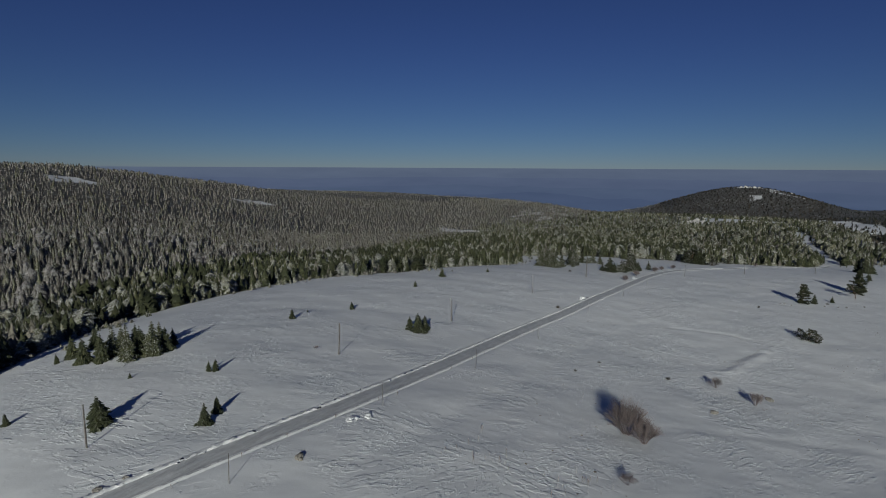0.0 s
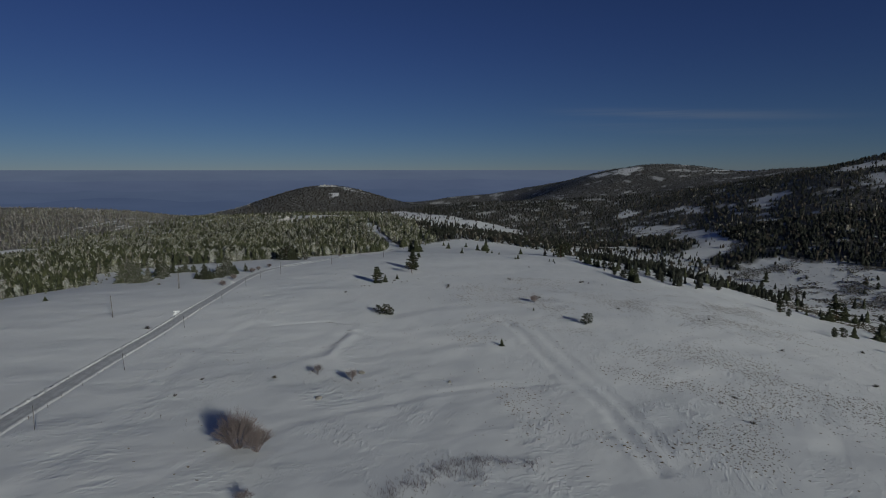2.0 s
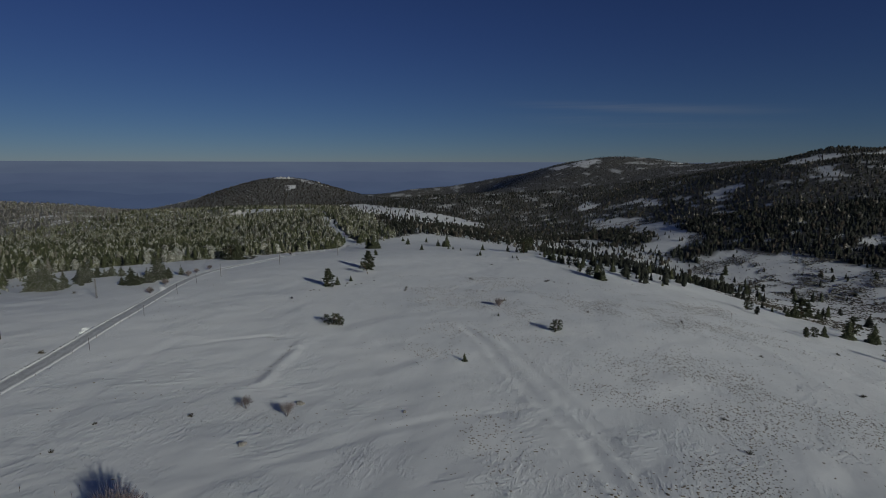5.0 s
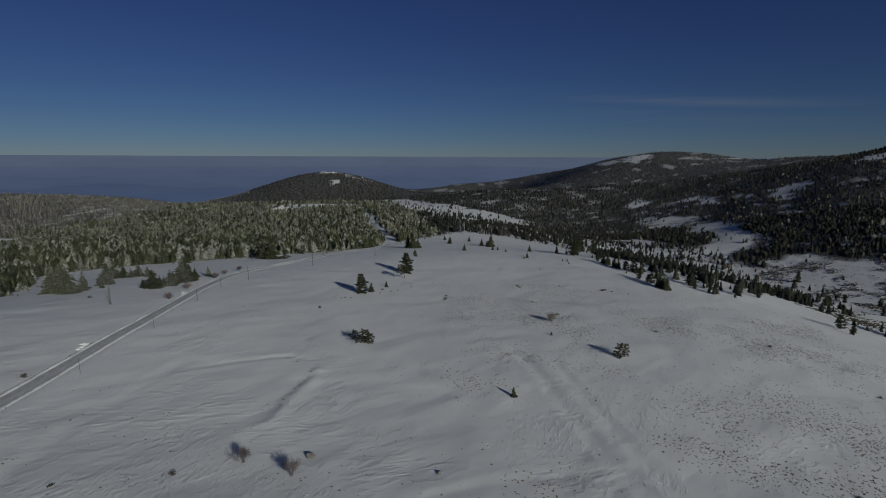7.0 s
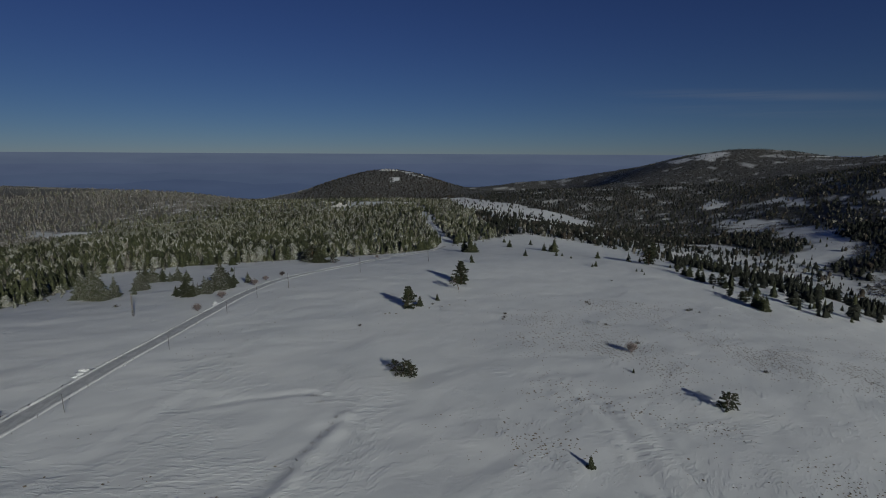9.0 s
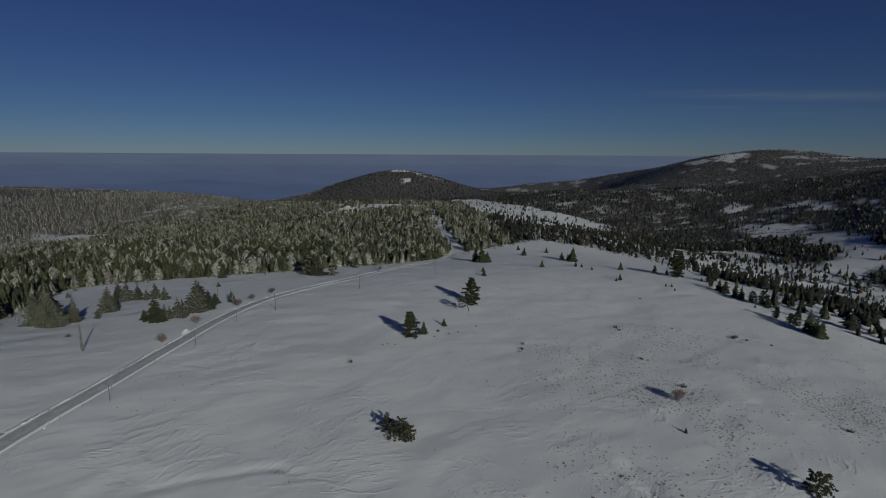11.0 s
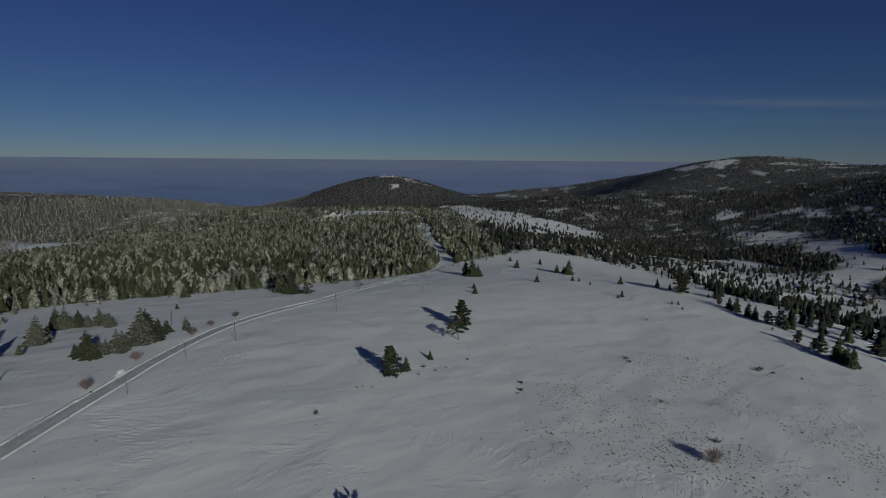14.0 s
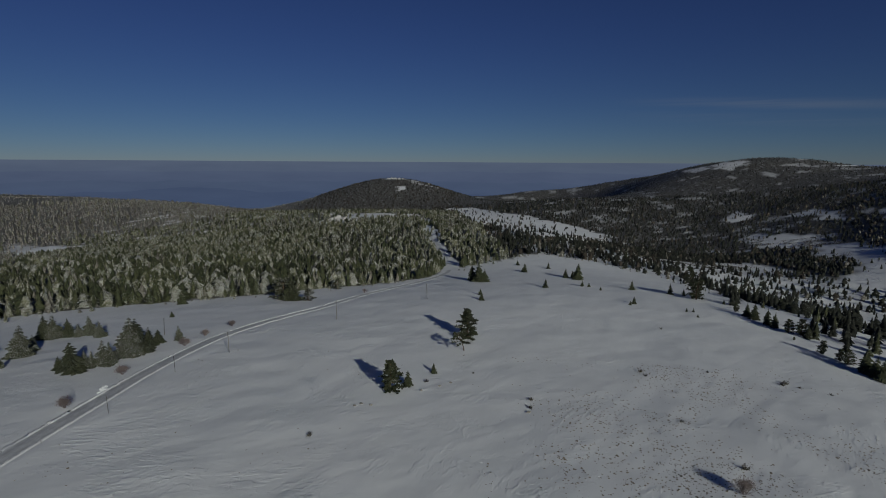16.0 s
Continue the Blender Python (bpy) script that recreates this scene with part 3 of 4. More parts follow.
def spruce_thing(seed, slim=0.3, mat=None):
    """A conifer of height 1 with whorls of drooping sprays."""
    r = random.Random(seed)
    top = new("spruce_tree")
    v, f = [], []
    tube(v, f, (0, 0, -0.03), (0, 0, 0.5), 0.022, 0.014, 6)
    tube(v, f, (0, 0, 0.5), (0, 0, 0.98), 0.014, 0.003, 6)
    link_mesh("trunk", v, f, BARK, top)
    v, f = [], []
    z = r.uniform(0.04, 0.09)
    while z < 0.97:
        reach = slim * (1 - z) ** 0.85 * r.uniform(0.68, 1.2) + 0.012
        n = max(4, int(9 * (1 - z) + 4))
        a0 = r.uniform(0, 6.28)
        for k in range(n):
            a = a0 + 6.283 * k / n + r.uniform(-0.25, 0.25)
            L = reach * r.uniform(0.5, 1.25)
            root = (0, 0, z + 0.02)
            tip = (L * math.cos(a), L * math.sin(a), z - 0.30 * L + r.uniform(-0.01, 0.02))
            blade(v, f, root, tip, 0.24 * L + 0.014, 0.12 * L)
            for s in (-1, 1):
                q = 0.5 + r.uniform(-0.1, 0.15)
                m = tuple(p * q + o * (1 - q) for p, o in zip(tip, root))
                b = a + s * r.uniform(0.5, 0.9)
                blade(v, f, m, (m[0] + 0.5 * L * math.cos(b), m[1] + 0.5 * L * math.sin(b), m[2] - 0.2 * L), 0.15 * L + 0.010, 0.10 * L)
        z += r.uniform(0.035, 0.06)
    blade(v, f, (0, 0, 0.93), (0.004, 0, 1.0), 0.012, 0.01)
    link_mesh("crown", v, f, mat or GREEN, top)
    return top


def pine_thing(seed, wide=0.34, low=0.12, lean=0.0, mat=None, name="pine_tree", taper=0.55, fill=(0.45, 0.75, 1.0)):
    """A wind-shaped pine of height 1: crooked stem, limbs and tufts of needles."""
    r = random.Random(seed)
    top = new(name)
    v, f = [], []
    spine = [(lean * u * u + 0.03 * math.sin(5 * u + seed), 0.03 * math.cos(4 * u + seed) - 0.03 * math.cos(seed), u) for u in (-0.03, 0.2, 0.45, 0.7, 0.93)]
    for (a, b), w in zip(zip(spine, spine[1:]), (0.034, 0.027, 0.02, 0.012)):
        tube(v, f, a, b, w, w * 0.72, 7)
    tufts = []
    z = low
    while z < 0.97:
        base = [np.interp(z, [s[2] for s in spine], [s[k] for s in spine]) for k in (0, 1)]
        n = r.randint(3, 5)
        a0 = r.uniform(0, 6.28)
        for k in range(n):
            a = a0 + 6.283 * k / n + r.uniform(-0.4, 0.4)
            L = wide * r.uniform(0.4, 1.2) * (1.05 - z) ** taper * (0.75 + 0.5 * min(1, (z - low) * 4))
            tip = (base[0] + L * math.cos(a), base[1] + L * math.sin(a), min(0.99, z + r.uniform(-0.02, 0.10) * L / wide))
            tube(v, f, (*base, z), tip, 0.010, 0.004, 4)
            for q in fill:
                tufts.append(([(1 - q) * b + q * t for b, t in zip((*base, z), tip)], 0.055 + 0.045 * q))
        z += r.uniform(0.07, 0.115)
    tufts.append(((spine[-1][0], spine[-1][1], 0.95), 0.06))
    link_mesh("trunk", v, f, BARK, top)
    v, f = [], []
    for c, s in tufts:
        for _ in range(14):
            a, e = r.uniform(0, 6.28), r.uniform(-0.5, 1.2)
            L = s * r.uniform(0.7, 1.3)
            d = (L * math.cos(a) * math.cos(e), L * math.sin(a) * math.cos(e), L * math.sin(e) * 0.8)
            blade(v, f, c, [p + q for p, q in zip(c, d)], 0.32 * L, 0.10 * L)
    link_mesh("crown", v, f, mat or GREEN, top)
    return top


def bush_thing(seed, stems=38, name="bare_bush"):
    """A leafless shrub of height 1: many forking stems from one stool."""
    r = random.Random(seed)
    top = new(name)
    parts = {"stem_clump": ([], []), "twig_crown": ([], [])}
    for _ in range(stems):
        a, e = r.uniform(0, 6.28), r.uniform(0.05, 0.8)
        L = r.uniform(0.65, 0.9) * (1.05 - 0.15 * e)
        p = np.array((0.05 * math.cos(a) * r.random(), 0.05 * math.sin(a) * r.random(), -0.03))
        d = np.array((math.cos(a) * math.sin(e), math.sin(a) * math.sin(e), math.cos(e)))
        q = p + d * L * 0.5
        tube(*parts["stem_clump"], p, q, 0.008, 0.005, 3)
        for _ in range(9):
            g = d + np.array((r.gauss(0, 0.6), r.gauss(0, 0.6), r.gauss(0.05, 0.35)))
            g /= np.linalg.norm(g)
            w = q + g * L * r.uniform(0.25, 0.5)
            tube(*parts["twig_crown"], p + d * L * r.uniform(0.32, 0.5), w, 0.004, 0.0025, 3)
            for _ in range(3):
                h = g + np.array((r.gauss(0, 0.5), r.gauss(0, 0.5), r.gauss(0.1, 0.3)))
                tube(*parts["twig_crown"], q + (w - q) * r.uniform(0.3, 0.8), w + h / np.linalg.norm(h) * 0.15, 0.003, 0.0018, 3)
    for n, (v, f) in parts.items():
        link_mesh(n, v, f, TWIG, top)
    return top


SEEDS = random.Random(11)


def place(kinds, x, y, tall, label, category, group="", wide=1.0, turn=None):
    """A copy of one of the kinds, at its size, on the snow."""
    kind = kinds[SEEDS.randrange(len(kinds))]
    s = tall * SEEDS.uniform(0.95, 1.05)
    m = Matrix.LocRotScale((x, y, height(x, y) - 0.02 * tall), Euler((SEEDS.uniform(-0.05, 0.05), SEEDS.uniform(-0.05, 0.05), SEEDS.uniform(0, 6.28) if turn is None else turn)), (s * wide, s * wide, s))
    if kind not in USED:
        USED.add(kind)
        kind.matrix_basis = m
        return tagged(kind, label, category, group)
    ob = copy_thing(kind, Matrix.Identity(4))
    ob.matrix_basis = m
    return tagged(ob, label, category, group)


USED = set()
SPRUCES = [spruce_thing(s, w) for s, w in ((1, 0.32), (2, 0.38), (3, 0.42), (4, 0.35))]
SNOWY = [spruce_thing(s, w, DUSTED) for s, w in ((5, 0.34), (6, 0.38), (7, 0.30))]
PINES = [pine_thing(s, w, l, 0.0) for s, w, l in ((8, 0.36, 0.1), (9, 0.42, 0.08), (10, 0.30, 0.12))]
TALL_PINES = [pine_thing(s, w, 0.05, 0.0, None, "pine_tree", 0.85, (0.3, 0.52, 0.76, 1.0)) for s, w in ((12, 0.40), (13, 0.36))]
BENT_PINES = [pine_thing(14, 0.85, 0.45, -0.35)]
SPREADING = [pine_thing(15, 0.75, 0.12, 0.25), pine_thing(16, 0.8, 0.1, -0.2), pine_thing(17, 0.7, 0.1, 0.1)]
BUSHES = [bush_thing(s, 32) for s in (20, 21)]
FROST_PINES = [pine_thing(s, w, 0.03, 0.0, DUSTED) for s, w in ((30, 0.40), (31, 0.46), (32, 0.36))]
THIN_BUSHES = [bush_thing(s, 13) for s in (23, 24, 25)]

def stand(kinds, spots, label, category, group, wide=1.0, turn=None):
    for x, y, tall in spots:
        place(kinds, x, y, tall, label, category, group, wide, turn)


# young spruces west of the road
stand(SPRUCES, [(-71.5, 48.0, 3.5), (-73.1, 51.5, 3.0), (-88.9, 61.3, 2.2), (-87.9, 62.1, 2.6), (-98.1, 32.3, 2.0), (-106.7, 99.4, 2.9), (-109.3, 107.8, 1.0), (-98.6, 51.7, 1.1), (-125.3, 51.1, 2.2)],
      "small dark green spruce standing alone in the snow", "tree", "young spruces on the meadow")
stand(SPRUCES, [(-84.4, 39.3, 4.8)], "dense dark green spruce beside a wooden pole", "tree", "young spruces on the meadow", 1.5)
stand(SPRUCES, [(-103.5, 120.2, 2.4), (-79.6, 116.0, 3.9), (-77.2, 116.5, 5.2), (-77.6, 120.4, 4.0), (-110.8, 165.2, 2.6), (-116.9, 195.1, 4.0), (-110.6, 227.1, 2.2)],
      "dark green spruce growing on the open snow", "tree", "young spruces on the meadow", 1.2)
stand(SNOWY + SPRUCES, [(-125.7, 54.5, 5.2), (-118.5, 53.3, 5.7), (-114.7, 54.8, 6.5), (-116.1, 57.8, 7.3), (-109.1, 57.3, 8.2), (-110.1, 60.4, 6.9), (-107.9, 61.5, 7.5), (-108.1, 64.8, 5.6), (-110.7, 68.1, 4.4),
                        (-128.3, 60.4, 5.0), (-120.5, 61.9, 5.9), (-121.5, 65.6, 4.9), (-115.5, 68.0, 5.0)],
      "snow-dusted spruce in a close clump on the meadow", "tree", "spruce clump")
# pines on the open ridge
stand(TALL_PINES, [(19.2, 294.9, 9.8), (47.0, 349.6, 12.5)], "tall dark pine throwing a long shadow on the snow", "tree", "pines on the ridge")
stand(BENT_PINES, [(43.6, 333.8, 7.0)], "bent pine with a bare trunk and a flat crown", "tree", "pines on the ridge", 1.0, 0.0)
stand(SPRUCES, [(24.2, 299.3, 4.6), (32.2, 310.9, 3.5), (62.7, 437.9, 3.9), (55.5, 179.0, 2.8), (85.7, 228.7, 1.5)], "small dark conifer on the open ridge", "tree", "small conifers on the ridge")
stand(SPREADING, [(100.3, 205.3, 5.0)], "low spreading pine on the open ridge", "tree", "pines on the ridge")
stand(SPREADING, [(17.6, 224.0, 4.6), (20.0, 222.5, 3.6), (15.5, 226.0, 3.4)], "broad low pine bush half buried in snow", "shrub", "pine bushes", 0.95)
# trees along the eastern brow
stand(SPRUCES + PINES, [(257.2, 271.5, 7.7), (252.6, 260.4, 4.7), (386.3, 414.6, 5.3), (386.3, 402.5, 9.4), (424, 428, 5.6), (292.9, 295.7, 3.8), (289.9, 285.3, 3.7), (291, 275.2, 5.8), (297.2, 275.9, 9.5), (302.3, 275.9, 14), (326.7, 292.1, 11.7), (331.5, 288.7, 7), (363.4, 311, 6.7), (233.7, 214.1, 5.1), (242.9, 217.5, 5.2), (254.8, 222.1, 6.5), (276.6, 226.7, 11.1), (301.2, 243, 10), (289.9, 223.6, 11.4), (247, 184.2, 7.2), (453.8, 500.2, 14)],
      "dark conifer on the brow above the valley", "tree", "trees on the eastern brow")
stand(SPRUCES + PINES, [(207.1, 446.2, 2.9), (200.5, 423.9, 4.8), (200.5, 414, 7.1), (200.5, 408.3, 8.8), (200.5, 397.7, 8.9), (200.6, 392.8, 8.2), (201.2, 383.7, 6.9), (204.9, 380.1, 7.9), (205.1, 376, 6.6), (195.2, 371.7, 1.7), (193.6, 353, 5.6), (194.9, 345.3, 4.8), (195.1, 341.6, 6.5), (195.3, 333.4, 11.3), (194.8, 328.9, 8.6), (194.4, 325.1, 8.8)],
      "dark conifer in a row along the snowy brow", "tree", "trees on the eastern brow")
# scattered trees at the far end of the meadow
stand(SPRUCES, [(108.6, 476.4, 6.1), (138.9, 536.2, 7.7), (145.4, 528.3, 13), (144.5, 537.8, 6), (136.6, 490.2, 4.5), (140.7, 488.9, 3), (167.8, 484.5, 6.3), (147.6, 432.7, 4.4), (143.8, 429, 2.5), (143.8, 475.3, 2.5), (187.5, 472.2, 7.6), (195.4, 470.4, 4.7), (139.3, 590.1, 5.8), (113.9, 565.4, 7.3), (116.6, 607.2, 5), (169.9, 418.1, 2.4), (173.3, 417.5, 2.4), (169.7, 406.3, 1.7), (250.3, 699.2, 12.8)],
      "pointed dark spruce on the far meadow", "tree", "scattered spruces")
stand(PINES, [(196.1, 456.8, 14), (200.1, 462.8, 11), (260.6, 584, 14)], "tall broad dark pine on the far meadow", "tree", "scattered spruces")
stand(SPRUCES, [(65.4, 503.2, 12), (69.2, 496.4, 14), (73, 496.9, 8.8), (67, 503.4, 6.6), (61.2, 421.5, 4.5)], "dark spruce beside the bend of the road", "tree", "trees by the bend", 1.1)
# clumps between the road and the forest
stand(SPRUCES + SNOWY + SNOWY, [(-97.2, 318.2, 10.6), (-98.0, 325.5, 6.0), (-106.9, 344.1, 8.7), (-103.0, 343.1, 9.0), (-99.6, 345.8, 7.5), (-96.0, 345.8, 5.2), (-93.3, 347.9, 7.6), (-87.3, 343.9, 6.0), (-75.4, 302.5, 4.1),
                        (-70.7, 300.9, 9.1), (-69.1, 304.0, 6.1), (-67.7, 305.1, 5.3), (-65.6, 307.3, 7.8), (-64.7, 309.5, 7.2), (-63.9, 317.9, 12.5), (-63.3, 321.8, 11.1), (-63.2, 328.7, 7.3), (-62.0, 333.2, 4.7),
                        (-56.3, 336.8, 5.6)],
      "green conifer with a little snow, in a clump near the road", "tree", "clumps by the road", 1.3)
stand(FROST_PINES + SPRUCES, [(-27.2, 417.1, 6.4), (-40.5, 424.9, 11.9), (-36.8, 420.9, 12.9), (-44.4, 429.0, 9.9), (-18.7, 461.4, 7.1), (-76.9, 377.8, 2.7), (-87.7, 412.6, 5.6)], "dark spruce at the edge of the forest", "tree", "forest edge", 1.25)
stand(SNOWY, [(-101.0, 294.0, 12.5), (-105.5, 298.0, 14.0), (-98.5, 300.5, 8.5), (-108.0, 304.0, 12.0), (-104.0, 293.0, 9.0), (-110.0, 298.0, 11.0), (-93.0, 304.5, 3.4), (-116.0, 317.0, 6.0), (-103.7, 327.5, 3.2)],
      "snow-laden spruce beside the forest edge", "tree", "forest edge", 1.25)
# leafless shrubs
stand(BUSHES, [(-18.9, 100.8, 8.8), (-15.4, 99.4, 5.8)], "large reddish-brown leafless bush in the snow", "shrub", "bare bushes", 0.84)
stand(BUSHES, [(93.0, 247.5, 4.4)], "round grey-brown leafless bush alone on the ridge", "shrub", "bare bushes", 0.9)
stand(THIN_BUSHES, [(-14.6, 80.6, 2.6), (-6.8, 149.6, 3.6), (2.3, 144.9, 4.0), (-1.2, 442.0, 3.6), (-83.6, 84.7, 1.0)],
      "grey-brown leafless bush in the snow", "shrub", "bare bushes")


def scrub_thing(seed):
    """A low ragged shrub of height 1, half drifted over."""
    r = random.Random(seed)
    top = new("low_shrub")
    v, f = [], []
    for _ in range(26):
        a, e = r.uniform(0, 6.28), r.uniform(0.3, 1.45)
        L = r.uniform(0.5, 1.1)
        p = (r.gauss(0, 0.15), r.gauss(0, 0.15), -0.05)
        q = (p[0] + L * math.cos(a) * math.sin(e), p[1] + L * math.sin(a) * math.sin(e), L * math.cos(e))
        tube(v, f, p, q, 0.035, 0.012, 3)
        for s in (0.5, 0.8):
            m = [u * (1 - s) + w * s for u, w in zip(p, q)]
            blade(v, f, m, [c + r.gauss(0, 0.2) for c in m], 0.10, 0.03)
    link_mesh("crown", v, f, SCRUB, top)
    return top


SHRUBS = [scrub_thing(s) for s in (40, 41, 42)]
stand(SHRUBS, [(57.6, 287.1, 1.2), (97.2, 280.9, 0.9), (151.0, 315.7, 1.5), (153.2, 312.0, 0.9), (102.9, 316.7, 1.1), (29.7, 302.8, 1.0), (2.0, 267.4, 1.0), (44.8, 312.1, 0.7), (138.1, 379.9, 1.0), (128.1, 323.4, 0.8),
               (160.1, 307.1, 0.9), (99.6, 257.5, 1.4), (173.1, 142.4, 1.3), (101.4, 113.6, 1.1), (148.8, 314.0, 1.5), (129.6, 232.4, 1.2), (168.7, 219.0, 1.1), (220.4, 187.8, 1.3), (168.8, 176.4, 1.0), (109.8, 130.5, 0.8),
               (-17.7, 145.2, 0.9), (-61.9, 186.4, 1.2), (59.1, 292.7, 1.1), (103.1, 320.9, 1.2), (-34.6, 140.7, 0.7), (-86.4, 277.9, 1.2), (-37.3, 127.9, 0.7)],
      "low dark ragged shrub poking out of the snow", "shrub", "low shrubs on the meadow")


stand(BUSHES, [(-56.7, 275.2, 3.4), (-56.2, 299.5, 3.6), (-51.6, 329.7, 3.4), (-50.0, 343.4, 3.0), (-45.5, 358.3, 3.0)], "reddish-brown leafless bush beside the road", "shrub", "bare bushes")


def thicket(name, spots, twigs, tall, mat, label, seed):
    """Low leafless brush: thin upright twigs over some patches of ground, (x, y, reach)."""
    r = random.Random(seed)
    v, f = [], []
    for cx, cy, reach in spots:
        for _ in range(int(twigs * reach * reach)):
            x, y = cx + r.gauss(0, reach * 0.5), cy + r.gauss(0, reach * 0.5)
            z, up = height(x, y), tall * r.uniform(0.4, 1.0)
            for _ in range(3):
                tube(v, f, (x, y, z - 0.05), (x + up * r.gauss(0, 0.35), y + up * r.gauss(0, 0.35), z + up), 0.012, 0.006, 3)
    return tagged(link_mesh(name, v, f, mat), label, "shrub", kind="stuff")


thicket("brush_thicket", [(7, 83.5, 3.0), (12, 87.5, 3.6), (16.5, 92, 3.8), (21, 95, 3.8), (26, 96.5, 3.4), (23, 90, 3.0), (31, 96, 2.6), (36, 95, 2.0)], 9.0, 0.9, TWIG, "purple-brown leafless brush in a low thicket", 91)


thicket("dry_grass", [(float(p[0]) - 1.6, float(p[1]) + 0.5, 0.9) for p in GULLY[8::3]] + [(-4.5, 208, 1.2), (-2, 205, 1.0)], 14.0, 0.35, STRAW, "brown dry grass along a low snow bank", 92)


# ---- poles ----
def pole_thing():
    """A wooden line pole of height 1 with its insulators."""
    top = new("utility_pole")
    v, f = [], []
    tube(v, f, (0, 0, -0.06), (0, 0, 1.0), 0.019, 0.013, 8)
    f.append(tuple(range(8, 16)))
    link_mesh("pole", v, f, POLE_WOOD, top)
    for z, s in ((0.96, 1), (0.93, -1)):
        v, f = [], []
        tube(v, f, (0, 0, z), (0.035 * s, 0, z + 0.004), 0.004, 0.004, 6)
        tube(v, f, (0.035 * s, 0, z), (0.035 * s, 0, z + 0.022), 0.007, 0.005, 6)
        link_mesh("insulator", v, f, STONE, top)
    return top


def stake_thing():
    """A thin snow stake of height 1."""
    top = new("snow_stake")
    v, f = [], []
    tube(v, f, (0, 0, -0.08), (0, 0, 1.0), 0.014, 0.010, 6)
    f.append(tuple(range(6, 12)))
    link_mesh("stake", v, f, POLE_WOOD, top)
    return top


POLES, STAKES = [pole_thing()], [stake_thing()]
stand(POLES, [(-79.4, 34.9, 6.8), (-78.0, 85.9, 7.2), (-77.5, 135.0, 7.2), (-76.3, 198.1, 7.6), (-34.6, 322.9, 7.4), (-6.5, 371.5, 8.3), (32.8, 420.0, 8.0), (-65.3, 345.0, 6.5)],
      "weathered wooden utility pole without wires", "pole", "line of poles")
stand(STAKES, [(-53.8, 105.1, 4.6), (-53.4, 144.3, 4.5), (-55.1, 71.8, 4.3), (-56.3, 40.7, 4.1), (-43.0, 302.5, 4.8), (-45.7, 273.3, 4.3), (-48.3, 231.9, 4.2), (-51.9, 190.9, 4.2)], "thin wooden snow stake beside the road", "pole", "snow stakes")


def mast_thing():
    """A lattice mast of height 1 on four corner posts."""
    top = new("lattice_mast")
    legs = [(sx, sy) for sx in (-1, 1) for sy in (-1, 1)]
    at = lambda leg, z: (leg[0] * (0.030 - 0.016 * z), leg[1] * (0.030 - 0.016 * z), z)
    for leg in legs:
        v, f = [], []
        tube(v, f, at(leg, -0.05), at(leg, 1.0), 0.006, 0.005, 5)
        link_mesh("corner_post", v, f, POLE_WOOD, top)
    for a, b in ((0, 1), (1, 3), (3, 2), (2, 0)):
        v, f = [], []
        for k in range(9):
            z = k / 9
            tube(v, f, at(legs[a], z), at(legs[b], z + 0.11), 0.0035, 0.0035, 4)
            tube(v, f, at(legs[a], z + 0.11), at(legs[b], z + 0.11), 0.0035, 0.0035, 4)
        link_mesh("lacing", v, f, POLE_WOOD, top)
    return top


MASTS = [mast_thing()]
stand(MASTS, [(-73.4, 263.6, 8.4)], "dark lattice mast standing in the snow near the road", "mast", "line of poles")


# ---- stones, heaps of snow and dry stalks ----
def lump(name, seed, flat, mat, cap=None):
    """A rough boulder or heap of about size 1, sunk a little into the snow."""
    r = random.Random(seed)
    bm = bmesh.new()
    bmesh.ops.create_icosphere(bm, subdivisions=3, radius=0.5)
    at = Vector((seed * 1.7, seed * 0.3, 0))
    for p in bm.verts:
        k = 1 + 0.55 * noise.noise(p.co * 2.2 + at) + 0.25 * noise.noise(p.co * 6 + at)
        p.co = Vector((p.co.x * k * 1.2, p.co.y * k * r.uniform(0.98, 1.02), max(-0.15, p.co.z * k * flat) + 0.1))
    top = new(name)
    me = bpy.data.meshes.new("body")
    bm.to_mesh(me)
    me.materials.append(mat)
    body = new("body", me)
    body.parent = top
    if cap:
        for p in list(bm.verts):
            if p.co.z < 0.22 * flat + 0.08:
                bm.verts.remove(p)
        for p in bm.verts:
            p.co = p.co * 1.04 + Vector((0, 0, 0.03))
        me = bpy.data.meshes.new("snow_cap")
        bm.to_mesh(me)
        me.materials.append(cap)
        new("snow_cap", me).parent = top
    bm.free()
    return top


STONES = [lump("stone", s, 0.8, STONE) for s in (3, 4, 5)]
HEAPS = [lump("snow_heap", s, 0.45, BERM) for s in (6, 7)]
stand(STONES, [(5.4, 152.0, 1.6), (-5.8, 130.1, 1.3), (29.6, 144.7, 0.9), (-53.5, 50.2, 1.3), (-68.3, 30.7, 0.8), (-67.6, 33.9, 0.7), (56.6, 284.2, 0.9), (12.1, 285.2, 0.8), (10.4, 284.0, 0.7), (14.6, 284.6, 0.7), (33.5, 300.0, 0.7), (37.0, 303.0, 0.8), (28.0, 296.0, 0.8)],
      "dark grey stone half sunk in the snow", "stone", "stones in the snow")
stand(HEAPS, [(-55.6, 63.4, 1.3), (-55.2, 64.8, 0.9), (-54.3, 66.6, 1.2), (-54.8, 287.4, 1.9), (-55.6, 289.6, 1.5), (-54.6, 285.4, 1.1), (-60.2, 212.6, 1.6), (-60.0, 210.2, 1.2), (-62.2, 127.3, 0.9), (-61.9, 129.0, 0.7), (-59.9, 208.3, 0.9), (-53.6, 218.0, 0.7)], "white heap of ploughed snow beside the road", "snow heap", "snow heaps")

